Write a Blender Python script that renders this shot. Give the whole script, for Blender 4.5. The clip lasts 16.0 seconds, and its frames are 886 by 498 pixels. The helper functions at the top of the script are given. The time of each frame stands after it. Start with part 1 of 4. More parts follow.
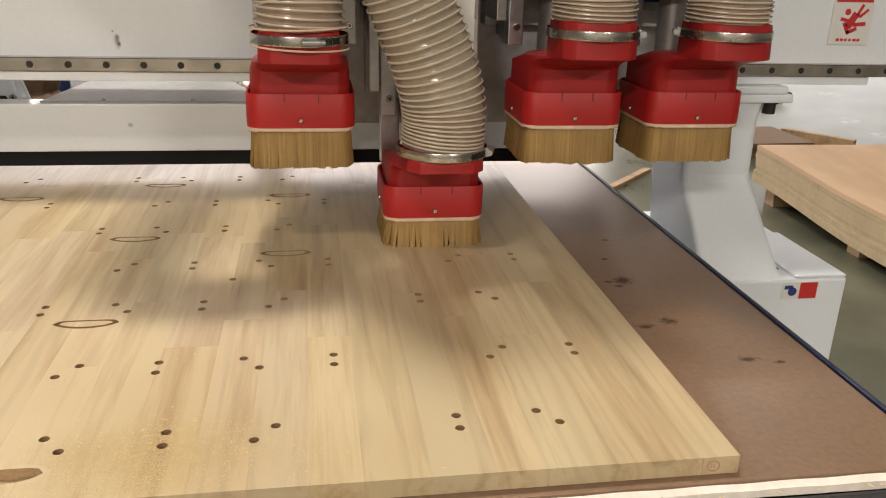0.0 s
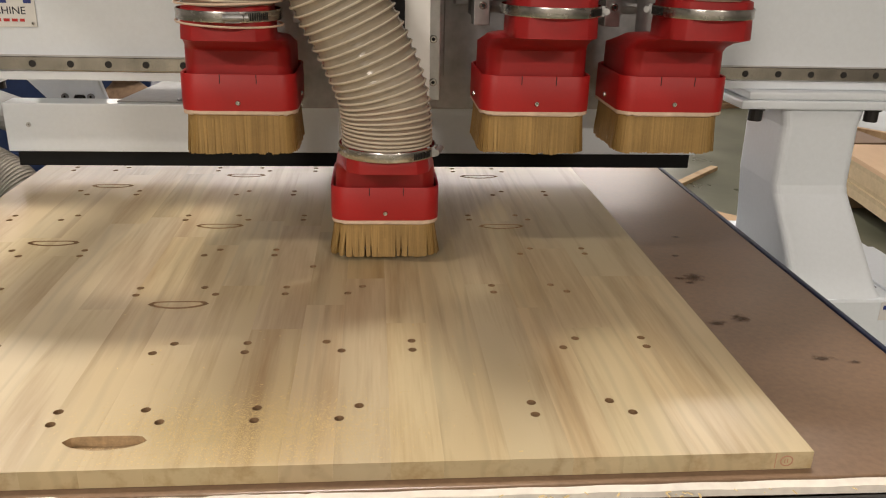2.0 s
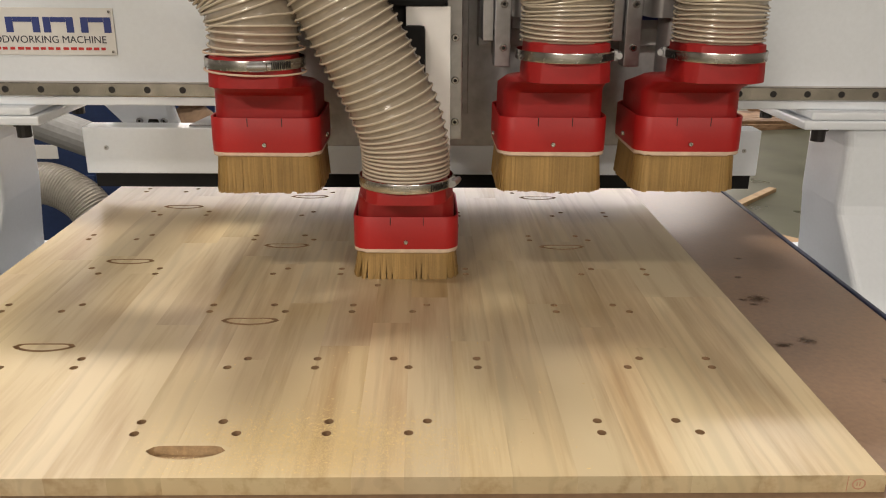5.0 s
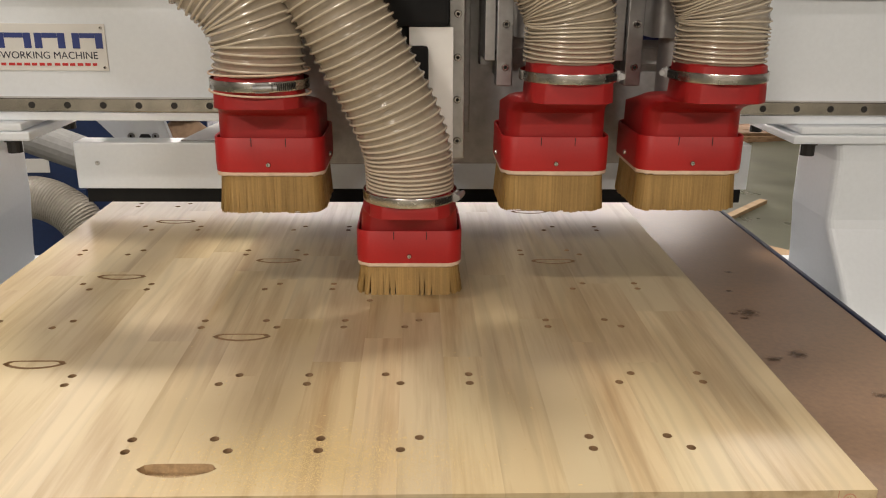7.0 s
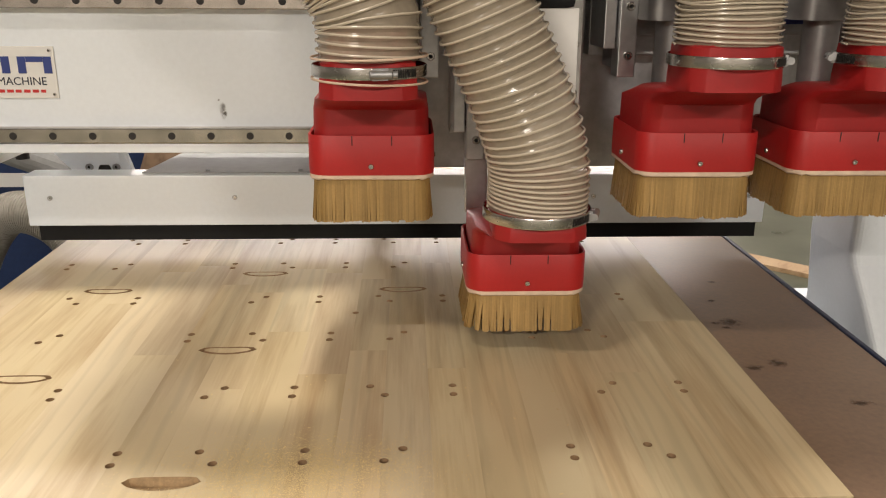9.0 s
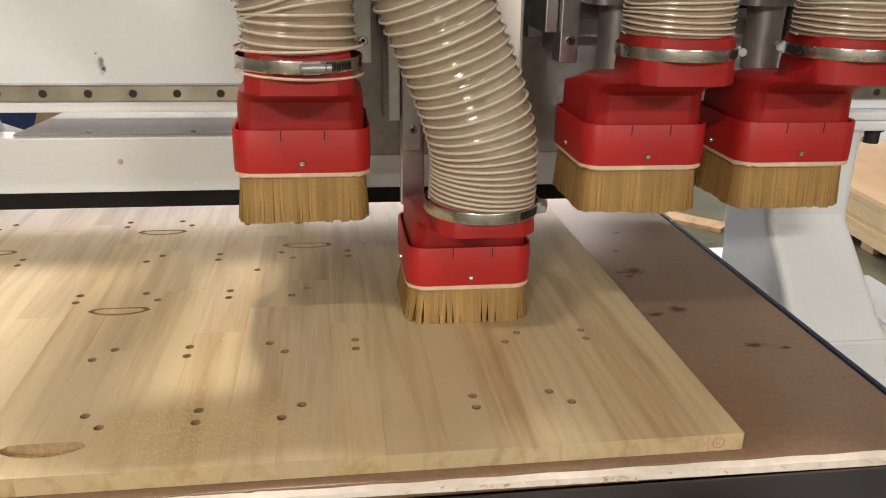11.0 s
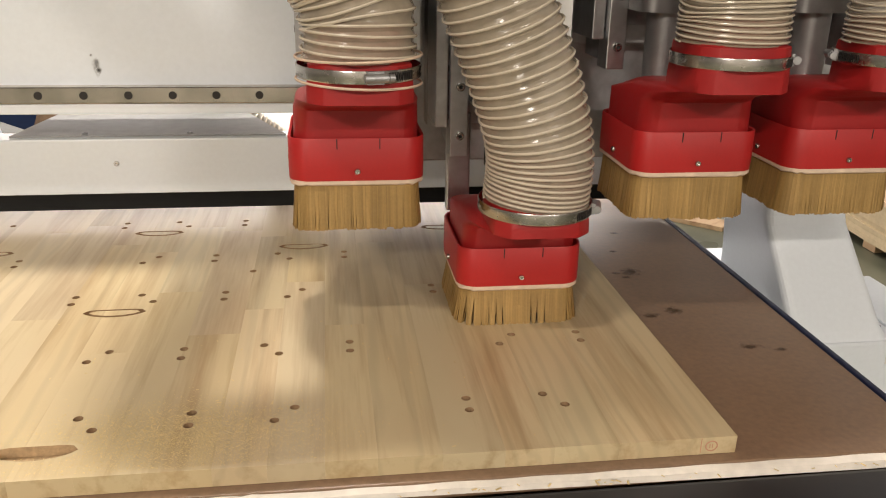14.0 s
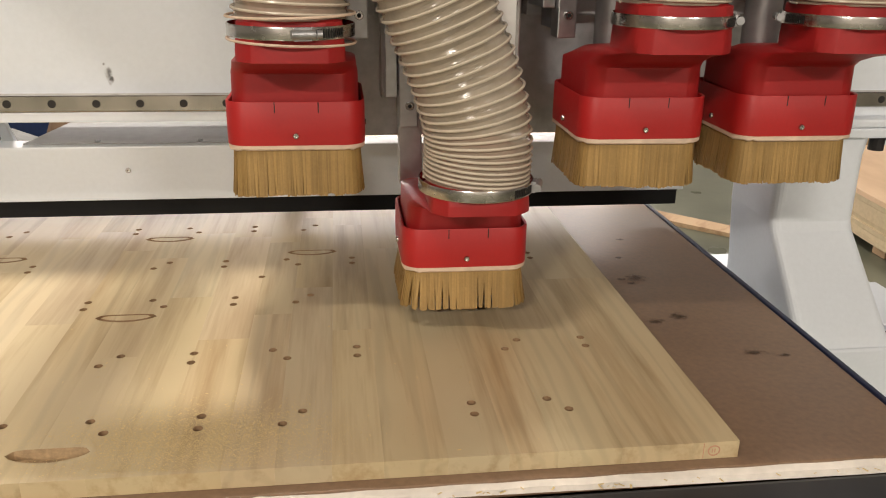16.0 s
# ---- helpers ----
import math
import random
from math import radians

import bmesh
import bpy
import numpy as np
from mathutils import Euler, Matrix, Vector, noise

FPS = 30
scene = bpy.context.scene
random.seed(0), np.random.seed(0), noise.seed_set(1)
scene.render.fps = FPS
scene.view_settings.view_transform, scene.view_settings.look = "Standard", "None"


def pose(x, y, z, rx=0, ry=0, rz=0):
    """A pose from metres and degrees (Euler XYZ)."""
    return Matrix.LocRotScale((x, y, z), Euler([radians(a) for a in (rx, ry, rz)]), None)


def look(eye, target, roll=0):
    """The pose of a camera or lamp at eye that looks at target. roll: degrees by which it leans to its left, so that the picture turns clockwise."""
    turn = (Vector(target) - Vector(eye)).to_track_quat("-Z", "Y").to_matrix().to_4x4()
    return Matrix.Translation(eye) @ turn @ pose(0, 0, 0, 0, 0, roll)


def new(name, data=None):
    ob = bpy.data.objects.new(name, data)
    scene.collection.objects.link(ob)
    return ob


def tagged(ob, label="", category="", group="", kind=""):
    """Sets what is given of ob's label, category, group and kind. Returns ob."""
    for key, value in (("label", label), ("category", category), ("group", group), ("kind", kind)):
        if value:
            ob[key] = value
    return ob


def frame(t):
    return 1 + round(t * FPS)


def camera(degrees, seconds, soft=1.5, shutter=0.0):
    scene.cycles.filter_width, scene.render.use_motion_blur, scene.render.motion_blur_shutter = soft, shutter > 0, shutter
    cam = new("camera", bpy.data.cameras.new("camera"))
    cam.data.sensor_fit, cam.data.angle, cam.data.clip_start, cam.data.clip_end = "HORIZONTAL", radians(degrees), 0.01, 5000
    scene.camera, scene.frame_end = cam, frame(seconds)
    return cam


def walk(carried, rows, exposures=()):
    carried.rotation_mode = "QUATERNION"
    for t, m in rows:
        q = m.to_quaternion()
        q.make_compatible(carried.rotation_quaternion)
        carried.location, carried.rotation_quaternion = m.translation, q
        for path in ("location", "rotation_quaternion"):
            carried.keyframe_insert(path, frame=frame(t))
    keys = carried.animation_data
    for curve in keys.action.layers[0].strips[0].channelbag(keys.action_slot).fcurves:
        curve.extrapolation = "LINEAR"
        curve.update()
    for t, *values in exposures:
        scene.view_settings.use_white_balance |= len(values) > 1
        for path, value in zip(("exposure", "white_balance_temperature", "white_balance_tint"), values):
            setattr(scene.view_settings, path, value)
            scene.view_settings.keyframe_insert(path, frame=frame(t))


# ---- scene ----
cam = camera(57.1, 16.0, soft=1.1)
PATH = [
    (0, (-0.362, -0.556, 1.229), (-0.054, 1.294, 0.534), 1.8),
    (0.5, (-0.364, -0.562, 1.229), (-0.085, 1.29, 0.527), 1.7),
    (1, (-0.364, -0.566, 1.232), (-0.101, 1.289, 0.533), 1.5),
    (1.5, (-0.368, -0.574, 1.235), (-0.125, 1.285, 0.539), 1.5),
    (2, (-0.387, -0.58, 1.235), (-0.219, 1.282, 0.523), 1.6),
    (2.5, (-0.407, -0.578, 1.23), (-0.314, 1.283, 0.501), 1.4),
    (3, (-0.407, -0.581, 1.232), (-0.349, 1.28, 0.502), 1.0),
    (3.5, (-0.406, -0.589, 1.236), (-0.356, 1.28, 0.526), 0.7),
    (4, (-0.407, -0.595, 1.238), (-0.368, 1.282, 0.547), 0.6),
    (6.5, (-0.402, -0.598, 1.241), (-0.341, 1.296, 0.6), 0.6),
    (7, (-0.404, -0.598, 1.244), (-0.341, 1.297, 0.607), 0.6),
    (7.5, (-0.405, -0.6, 1.247), (-0.341, 1.297, 0.616), 0.5),
    (8, (-0.401, -0.601, 1.246), (-0.335, 1.299, 0.625), 0.5),
    (8.5, (-0.4, -0.604, 1.249), (-0.333, 1.297, 0.631), 0.4),
    (9, (-0.395, -0.608, 1.249), (-0.311, 1.295, 0.638), 0.4),
    (9.5, (-0.373, -0.605, 1.241), (-0.219, 1.287, 0.61), 0.4),
    (10, (-0.365, -0.598, 1.232), (-0.132, 1.27, 0.559), 0.8),
    (10.2, (-0.375, -0.597, 1.23), (-0.101, 1.263, 0.547), 1.4),
    (12.5, (-0.36, -0.594, 1.236), (-0.09, 1.259, 0.534), 1.1),
    (13, (-0.36, -0.594, 1.235), (-0.082, 1.26, 0.539), 1.1),
    (13.5, (-0.358, -0.594, 1.235), (-0.084, 1.26, 0.537), 1.1),
    (14, (-0.361, -0.594, 1.236), (-0.095, 1.26, 0.534), 1.2),
    (14.5, (-0.36, -0.596, 1.239), (-0.106, 1.258, 0.533), 1.1),
    (15, (-0.362, -0.598, 1.236), (-0.114, 1.259, 0.537), 1.1),
    (15.5, (-0.361, -0.601, 1.239), (-0.116, 1.258, 0.544), 1.1),
    (16, (-0.359, -0.605, 1.241), (-0.115, 1.257, 0.551), 1.0),
]
walk(cam, [(t, look(eye, target, roll)) for t, eye, target, roll in PATH],
     exposures=((0, -0.08), (1.5, -0.07), (2.5, -0.26), (3.5, -0.22), (4, -0.12), (7, -0.08), (8.5, 0.0), (9.5, 0.19), (10, 0.21), (12.5, 0.21), (14.5, 0.23), (16, 0.20)))

# ---- world and light ----
world = bpy.data.worlds.new("hall_light")
scene.world = world
world.use_nodes = True
wbg = world.node_tree.nodes["Background"]
wbg.inputs[0].default_value = (1.0, 0.93, 0.86, 1)
wbg.inputs[1].default_value = 0.03


def ceiling_lamp(x, y, z, sx, sy, watts, colour):
    data = bpy.data.lights.new("lamp_light", "AREA")
    data.shape, data.size, data.size_y, data.energy, data.color = "RECTANGLE", sx, sy, watts, colour
    ob = new("lamp_light", data)
    ob.matrix_world = look((x, y, z), (x, y, 0))
    return ob


WARM, PALE = (1.0, 0.895, 0.775), (1.0, 0.915, 0.825)
# x, y, z, watts, length, width, colour
LAMPS = [
    (-2.1, -1.9, 5.2, 66, .9, .27, WARM),
    # unseen pair behind the camera, added low to brighten upright faces
    (-2.4, -4.6, 3.3, 242, .9, .27, WARM),
    (1.8, -4.6, 3.3, 172, .9, .27, WARM),
    (-0.54, 1.62, 5.2, 182, .55, .44, PALE),
    # unseen pair added to brighten the background
    (-3.6, 5.4, 5.2, 80, .9, .27, PALE),
    (3.0, 6.6, 5.2, 100, .9, .27, PALE),
]
for lx, ly, lz, watts, llen, lwid, lcol in LAMPS:
    ceiling_lamp(lx, ly, lz, llen, lwid, watts, lcol)

# daylight through the open gate at the far end of the hall
gate_data = bpy.data.lights.new("gate_light", "AREA")
gate_data.shape, gate_data.size, gate_data.size_y, gate_data.energy, gate_data.color = "RECTANGLE", 10.0, 3.4, 760, (1.0, 0.86, 0.80)
new("gate_light", gate_data).matrix_world = look((-0.95, 11.9, 1.9), (-0.95, 0, 1.2))

# ---- materials ----


def mat(name, colour, rough=0.5, metal=0.0, vary=0.12, scale=6.0, fine=80.0, bump=0.05, spread=0.0, **extra):
    """Principled surface with variation at two scales; spread shifts the value piece by piece."""
    m = bpy.data.materials.new(name)
    m.use_nodes = True
    nt = m.node_tree
    bsdf = nt.nodes["Principled BSDF"]
    tc = nt.nodes.new("ShaderNodeTexCoord")
    big = nt.nodes.new("ShaderNodeTexNoise")
    big.inputs["Scale"].default_value = scale
    big.inputs["Detail"].default_value = 5
    small = nt.nodes.new("ShaderNodeTexNoise")
    small.inputs["Scale"].default_value = fine
    small.inputs["Detail"].default_value = 3
    for n in (big, small):
        nt.links.new(tc.outputs["Object"], n.inputs["Vector"])
    mix = nt.nodes.new("ShaderNodeMath")
    mix.operation = "ADD"
    nt.links.new(big.outputs["Fac"], mix.inputs[0])
    nt.links.new(small.outputs["Fac"], mix.inputs[1])
    ramp = nt.nodes.new("ShaderNodeMapRange")
    ramp.inputs["From Min"].default_value, ramp.inputs["From Max"].default_value = 0.6, 1.4
    ramp.inputs["To Min"].default_value, ramp.inputs["To Max"].default_value = 1 - vary, 1 + vary
    nt.links.new(mix.outputs[0], ramp.inputs["Value"])
    value = ramp.outputs[0]
    if spread:
        info = nt.nodes.new("ShaderNodeObjectInfo")
        geo = nt.nodes.new("ShaderNodeNewGeometry")
        add = nt.nodes.new("ShaderNodeMath")
        add.operation = "ADD"
        nt.links.new(info.outputs["Random"], add.inputs[0])
        nt.links.new(geo.outputs["Random Per Island"], add.inputs[1])
        fr = nt.nodes.new("ShaderNodeMath")
        fr.operation = "FRACT"
        nt.links.new(add.outputs[0], fr.inputs[0])
        mr = nt.nodes.new("ShaderNodeMapRange")
        mr.inputs["To Min"].default_value, mr.inputs["To Max"].default_value = 1 - spread, 1 + spread
        nt.links.new(fr.outputs[0], mr.inputs["Value"])
        mul = nt.nodes.new("ShaderNodeMath")
        mul.operation = "MULTIPLY"
        nt.links.new(value, mul.inputs[0])
        nt.links.new(mr.outputs[0], mul.inputs[1])
        value = mul.outputs[0]
    hsv = nt.nodes.new("ShaderNodeHueSaturation")
    hsv.inputs["Color"].default_value = (*colour, 1)
    nt.links.new(value, hsv.inputs["Value"])
    nt.links.new(hsv.outputs[0], bsdf.inputs["Base Color"])
    rr = nt.nodes.new("ShaderNodeMapRange")
    rr.inputs["To Min"].default_value, rr.inputs["To Max"].default_value = max(0.02, rough - 0.08), min(1, rough + 0.08)
    nt.links.new(small.outputs["Fac"], rr.inputs["Value"])
    nt.links.new(rr.outputs[0], bsdf.inputs["Roughness"])
    bsdf.inputs["Metallic"].default_value = metal
    if bump:
        b = nt.nodes.new("ShaderNodeBump")
        b.inputs["Strength"].default_value = bump
        b.inputs["Distance"].default_value = 0.002
        nt.links.new(small.outputs["Fac"], b.inputs["Height"])
        nt.links.new(b.outputs[0], bsdf.inputs["Normal"])
    for key, v in extra.items():
        bsdf.inputs[key.replace("_", " ")].default_value = v
    return m


def wood(name, pale, dark, stretch, spread, rough=0.5, figure=0.0):
    """Timber with grain along y, each stave of its own tone; figure adds flamed growth rings to some staves."""
    m = bpy.data.materials.new(name)
    m.use_nodes = True
    nt = m.node_tree
    bsdf = nt.nodes["Principled BSDF"]

    def node(kind, **inputs):
        n = nt.nodes.new("ShaderNode" + kind)
        for key, v in inputs.items():
            if isinstance(v, bpy.types.NodeSocket):
                nt.links.new(v, n.inputs[key.replace("_", " ")])
            else:
                n.inputs[key.replace("_", " ")].default_value = v
        return n

    def math_node(op, a, b, c=None):
        n = nt.nodes.new("ShaderNodeMath")
        n.operation = op
        for i, v in enumerate((a, b, c)):
            if isinstance(v, bpy.types.NodeSocket):
                nt.links.new(v, n.inputs[i])
            elif v is not None:
                n.inputs[i].default_value = v
        return n.outputs[0]

    def span(v, lo, hi, to_lo, to_hi):
        n = node("MapRange", Value=v, From_Min=lo, From_Max=hi, To_Min=to_lo, To_Max=to_hi)
        return n.outputs[0]

    tc = nt.nodes.new("ShaderNodeTexCoord")
    chance = nt.nodes.new("ShaderNodeObjectInfo").outputs["Random"]
    other = nt.nodes.new("ShaderNodeTexWhiteNoise")
    other.noise_dimensions = "1D"
    nt.links.new(chance, other.inputs["W"])
    pick = node("SeparateColor", Color=other.outputs["Color"])
    comb = node("CombineXYZ", X=chance, Y=chance, Z=chance)
    shift = nt.nodes.new("ShaderNodeVectorMath")
    shift.operation = "MULTIPLY_ADD"
    nt.links.new(comb.outputs[0], shift.inputs[0])
    shift.inputs[1].default_value = (31, 47, 13)
    nt.links.new(tc.outputs["Object"], shift.inputs[2])
    # long soft grain and fine fibres
    mp = node("Mapping", Vector=shift.outputs[0], Scale=stretch)
    grain = node("TexNoise", Vector=mp.outputs[0], Scale=1.0, Detail=4, Roughness=0.45, Distortion=0.8)
    fine = node("TexNoise", Vector=mp.outputs[0], Scale=6.0, Detail=4)
    fibre = node("Mapping", Vector=shift.outputs[0], Scale=(420, 9, 420))
    pores = node("TexNoise", Vector=fibre.outputs[0], Scale=1.0, Detail=2)
    tone = math_node("MULTIPLY_ADD", fine.outputs["Fac"], 0.34, grain.outputs["Fac"])
    tone = math_node("MULTIPLY_ADD", pores.outputs["Fac"], 0.14, tone)
    ramp = node("ValToRGB", Fac=span(tone, 0.42, 1.02, 0, 1))
    ramp.color_ramp.elements[0].position, ramp.color_ramp.elements[0].color = 0.12, (*dark, 1)
    ramp.color_ramp.elements[1].position, ramp.color_ramp.elements[1].color = 0.62, (*pale, 1)
    colour = ramp.outputs[0]
    value = span(chance, 0, 1, 1 - spread, 1 + spread)
    if figure:
        bend = node("Mapping", Vector=shift.outputs[0], Scale=(1, 0.09, 1))
        rings = node("TexWave", Vector=bend.outputs[0], Scale=13.0, Distortion=9.0, Detail=2.0, Detail_Scale=2.2)
        line = span(rings.outputs["Fac"], 0.45, 1.0, 0.0, 1.0)
        flamed = span(pick.outputs[0], 0.45, 0.75, 0.0, figure)
        value = math_node("SUBTRACT", value, math_node("MULTIPLY", line, flamed))
    hsv = node("HueSaturation", Color=colour, Value=value, Saturation=span(pick.outputs[1], 0, 1, 0.92, 1.07), Hue=span(pick.outputs[2], 0, 1, 0.496, 0.503))
    # broad mottling across the glued boards
    cmap = node("Mapping", Vector=tc.outputs["Object"], Scale=(1.6, 0.6, 1))
    cloud = node("TexNoise", Vector=cmap.outputs[0], Scale=5.0, Detail=3)
    mott = node("ValToRGB", Fac=cloud.outputs["Fac"])
    mott.color_ramp.elements[0].position, mott.color_ramp.elements[0].color = 0.35, (0.93, 0.90, 0.87, 1)
    mott.color_ramp.elements[1].position, mott.color_ramp.elements[1].color = 0.65, (1.04, 1.05, 1.06, 1)
    tint = nt.nodes.new("ShaderNodeMix")
    tint.data_type, tint.blend_type = "RGBA", "MULTIPLY"
    tint.inputs["Factor"].default_value = 1.0
    nt.links.new(hsv.outputs[0], tint.inputs["A"])
    nt.links.new(mott.outputs[0], tint.inputs["B"])
    nt.links.new(tint.outputs["Result"], bsdf.inputs["Base Color"])
    nt.links.new(span(cloud.outputs["Fac"], 0.3, 0.7, rough - 0.04, rough + 0.05), bsdf.inputs["Roughness"])
    b = node("Bump", Strength=0.05, Distance=0.001, Height=fine.outputs["Fac"])
    nt.links.new(b.outputs[0], bsdf.inputs["Normal"])
    return m


M = {}
M["panel"] = wood("rubberwood", (0.568, 0.462, 0.280), (0.405, 0.288, 0.152), (27, 1.9, 24), 0.05, 0.36, 0.11)
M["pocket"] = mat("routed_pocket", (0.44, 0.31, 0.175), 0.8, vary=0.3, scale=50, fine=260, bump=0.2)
# browner cut faces; part of the shade inside holes and grooves is in this colour
M["cut"] = mat("shaded_cut_wood", (0.29, 0.18, 0.095), 0.8, vary=0.2, scale=60, fine=300, bump=0.2)
M["mdf"] = mat("spoilboard_mdf", (0.225, 0.142, 0.088), 0.33, vary=0.24, scale=5, fine=150, bump=0.05)
M["white"] = mat("white_paint", (0.80, 0.845, 0.90), 0.36, vary=0.03, scale=3, fine=140, bump=0.03)
M["cover"] = mat("bright_white_cover", (0.88, 0.87, 0.85), 0.4, vary=0.03)
M["strip"] = mat("pale_edge_board", (0.80, 0.74, 0.66), 0.7, vary=0.12, scale=20)
M["blue"] = mat("blue_trim", (0.012, 0.019, 0.055), 0.45, vary=0.2)
M["navy"] = mat("navy_machine_paint", (0.012, 0.03, 0.10), 0.4, vary=0.2)
M["black"] = mat("black_rubber", (0.006, 0.006, 0.0065), 0.9, vary=0.3)
M["blackpaint"] = mat("black_bed_paint", (0.02, 0.02, 0.022), 0.5, vary=0.3)
M["red"] = mat("red_plastic", (0.36, 0.012, 0.013), 0.50, vary=0.08, scale=9, fine=200, bump=0.03)
M["redring"] = mat("red_ring_plastic", (0.43, 0.014, 0.014), 0.48, vary=0.06, scale=12, fine=250, bump=0.04)
M["glue"] = mat("pale_glue_bead", (0.72, 0.55, 0.42), 0.6, vary=0.15, scale=60)
M["bristle"] = mat("tan_bristles", (0.37, 0.232, 0.078), 0.6, vary=0.12, scale=40, fine=400, spread=0.15)
M["core"] = mat("brush_core", (0.33, 0.205, 0.075), 0.9, vary=0.3, scale=120)
M["steel"] = mat("polished_steel", (0.54, 0.52, 0.49), 0.25, 1.0, vary=0.08, scale=14, fine=180, bump=0.03)
# strong tone variation paints uneven reflections along the rail
M["rail"] = mat("ground_rail_steel", (0.55, 0.51, 0.47), 0.20, 1.0, vary=0.30, scale=5, fine=30, bump=0.03)
M["alu"] = mat("milled_aluminium", (0.55, 0.55, 0.56), 0.36, 1.0, vary=0.16, scale=12, fine=90, bump=0.05)
M["grey"] = mat("grey_plate", (0.33, 0.33, 0.35), 0.45, 0.6, vary=0.2, scale=10)
M["shelf"] = mat("dull_grey_steel", (0.30, 0.30, 0.295), 0.7, 0.0, vary=0.15, scale=8, fine=60)
M["slab"] = mat("brushed_plate", (0.44, 0.44, 0.45), 0.46, 0.85, vary=0.25, scale=9, fine=70, bump=0.05)
M["plate"] = mat("dull_motor_casing", (0.34, 0.33, 0.33), 0.45, 0.7, vary=0.2, scale=9, fine=70)
# near-black that paints the shade inside holes and slots; also the black flange bolts
M["hole"] = mat("hole_shade_bolt_black", (0.015, 0.013, 0.012), 0.6, vary=0.2)
M["concrete"] = mat("green_concrete", (0.120, 0.124, 0.088), 0.30, vary=0.5, scale=1.3, fine=3.2, bump=0.9)
M["wall"] = mat("hall_wall", (0.50, 0.47, 0.43), 0.8, vary=0.08, scale=0.8, fine=12)
M["ceil"] = mat("hall_ceiling", (0.36, 0.35, 0.34), 0.8, vary=0.08, scale=0.8, fine=12)
M["ply"] = wood("sheet_top", (0.66, 0.47, 0.29), (0.58, 0.40, 0.24), (3, 1.2, 3), 0.05, 0.6)
M["plyedge"] = mat("sheet_edges", (0.50, 0.40, 0.25), 0.8, vary=0.14, scale=9, fine=50, spread=0.07)
M["brownsheet"] = mat("brown_sheet", (0.20, 0.125, 0.075), 0.6, vary=0.15, scale=6, fine=60)
M["timber"] = wood("rough_timber", (0.48, 0.34, 0.2), (0.32, 0.2, 0.11), (12, 3, 12), 0.2, 0.8)
M["oldtimber"] = wood("dark_timber", (0.30, 0.19, 0.11), (0.15, 0.09, 0.05), (12, 3, 12), 0.35, 0.85)
M["paper"] = mat("sticker_white", (0.75, 0.74, 0.72), 0.5, vary=0.03)
M["ink_blue"] = mat("ink_blue", (0.03, 0.05, 0.22), 0.5, vary=0.05)
M["ink_red"] = mat("ink_red", (0.55, 0.03, 0.03), 0.5, vary=0.05)
M["pencil"] = mat("red_pencil", (0.52, 0.27, 0.18), 0.7, vary=0.2)
M["ink_dark"] = mat("ink_dark", (0.03, 0.03, 0.05), 0.5, vary=0.05)
M["chip"] = mat("sawdust", (0.66, 0.51, 0.26), 0.9, vary=0.10, scale=90, spread=0.1)


def soft_stain(name, colour, strength, up):
    """A stain that fades out towards its rim; up is the axis across it."""
    m = mat(name, colour, 0.6, vary=0.2, scale=40)
    nt = m.node_tree
    tc = nt.nodes.new("ShaderNodeTexCoord")
    mp = nt.nodes.new("ShaderNodeMapping")
    keep = [0.0 if i == up else 2.0 for i in range(3)]
    mp.inputs["Scale"].default_value = keep
    mp.inputs["Location"].default_value = [-q / 2 for q in keep]
    nt.links.new(tc.outputs["Generated"], mp.inputs["Vector"])
    ln = nt.nodes.new("ShaderNodeVectorMath")
    ln.operation = "LENGTH"
    nt.links.new(mp.outputs[0], ln.inputs[0])
    wob = nt.nodes.new("ShaderNodeTexNoise")
    wob.inputs["Scale"].default_value = 140.0
    wob.inputs["Detail"].default_value = 4
    nt.links.new(tc.outputs["Object"], wob.inputs["Vector"])
    add = nt.nodes.new("ShaderNodeMath")
    add.operation = "MULTIPLY_ADD"
    add.inputs[1].default_value = 1.3
    nt.links.new(wob.outputs["Fac"], add.inputs[0])
    nt.links.new(ln.outputs["Value"], add.inputs[2])
    mr = nt.nodes.new("ShaderNodeMapRange")
    mr.interpolation_type = "SMOOTHSTEP"
    mr.inputs["From Min"].default_value, mr.inputs["From Max"].default_value = 0.75, 1.5
    mr.inputs["To Min"].default_value, mr.inputs["To Max"].default_value = strength, 0.0
    nt.links.new(add.outputs[0], mr.inputs["Value"])
    nt.links.new(mr.outputs[0], nt.nodes["Principled BSDF"].inputs["Alpha"])
    return m


M["stain"] = soft_stain("oil_stain", (0.065, 0.037, 0.022), 0.6, 2)
M["grease"] = soft_stain("grease", (0.12, 0.105, 0.085), 0.6, 1)
M["lampface"] = bpy.data.materials.new("lamp_diffuser")
M["lampface"].use_nodes = True
_b = M["lampface"].node_tree.nodes["Principled BSDF"]
_b.inputs["Emission Color"].default_value = (1, 0.92, 0.8, 1)
_b.inputs["Emission Strength"].default_value = 6.0


def hose_material(name, colour, alpha):
    m = mat(name, colour, 0.18, vary=0.16, scale=25, fine=90, bump=0.28)
    bs = m.node_tree.nodes["Principled BSDF"]
    bs.inputs["Alpha"].default_value = alpha
    return m


M["hose"] = hose_material("clear_hose", (0.50, 0.425, 0.325), 0.60)
M["rib"] = mat("hose_rib", (0.60, 0.525, 0.42), 0.2, vary=0.06)
M["greyhose"] = mat("grey_floor_hose", (0.30, 0.275, 0.235), 0.4, vary=0.15, scale=20)

# ---- mesh helpers ----


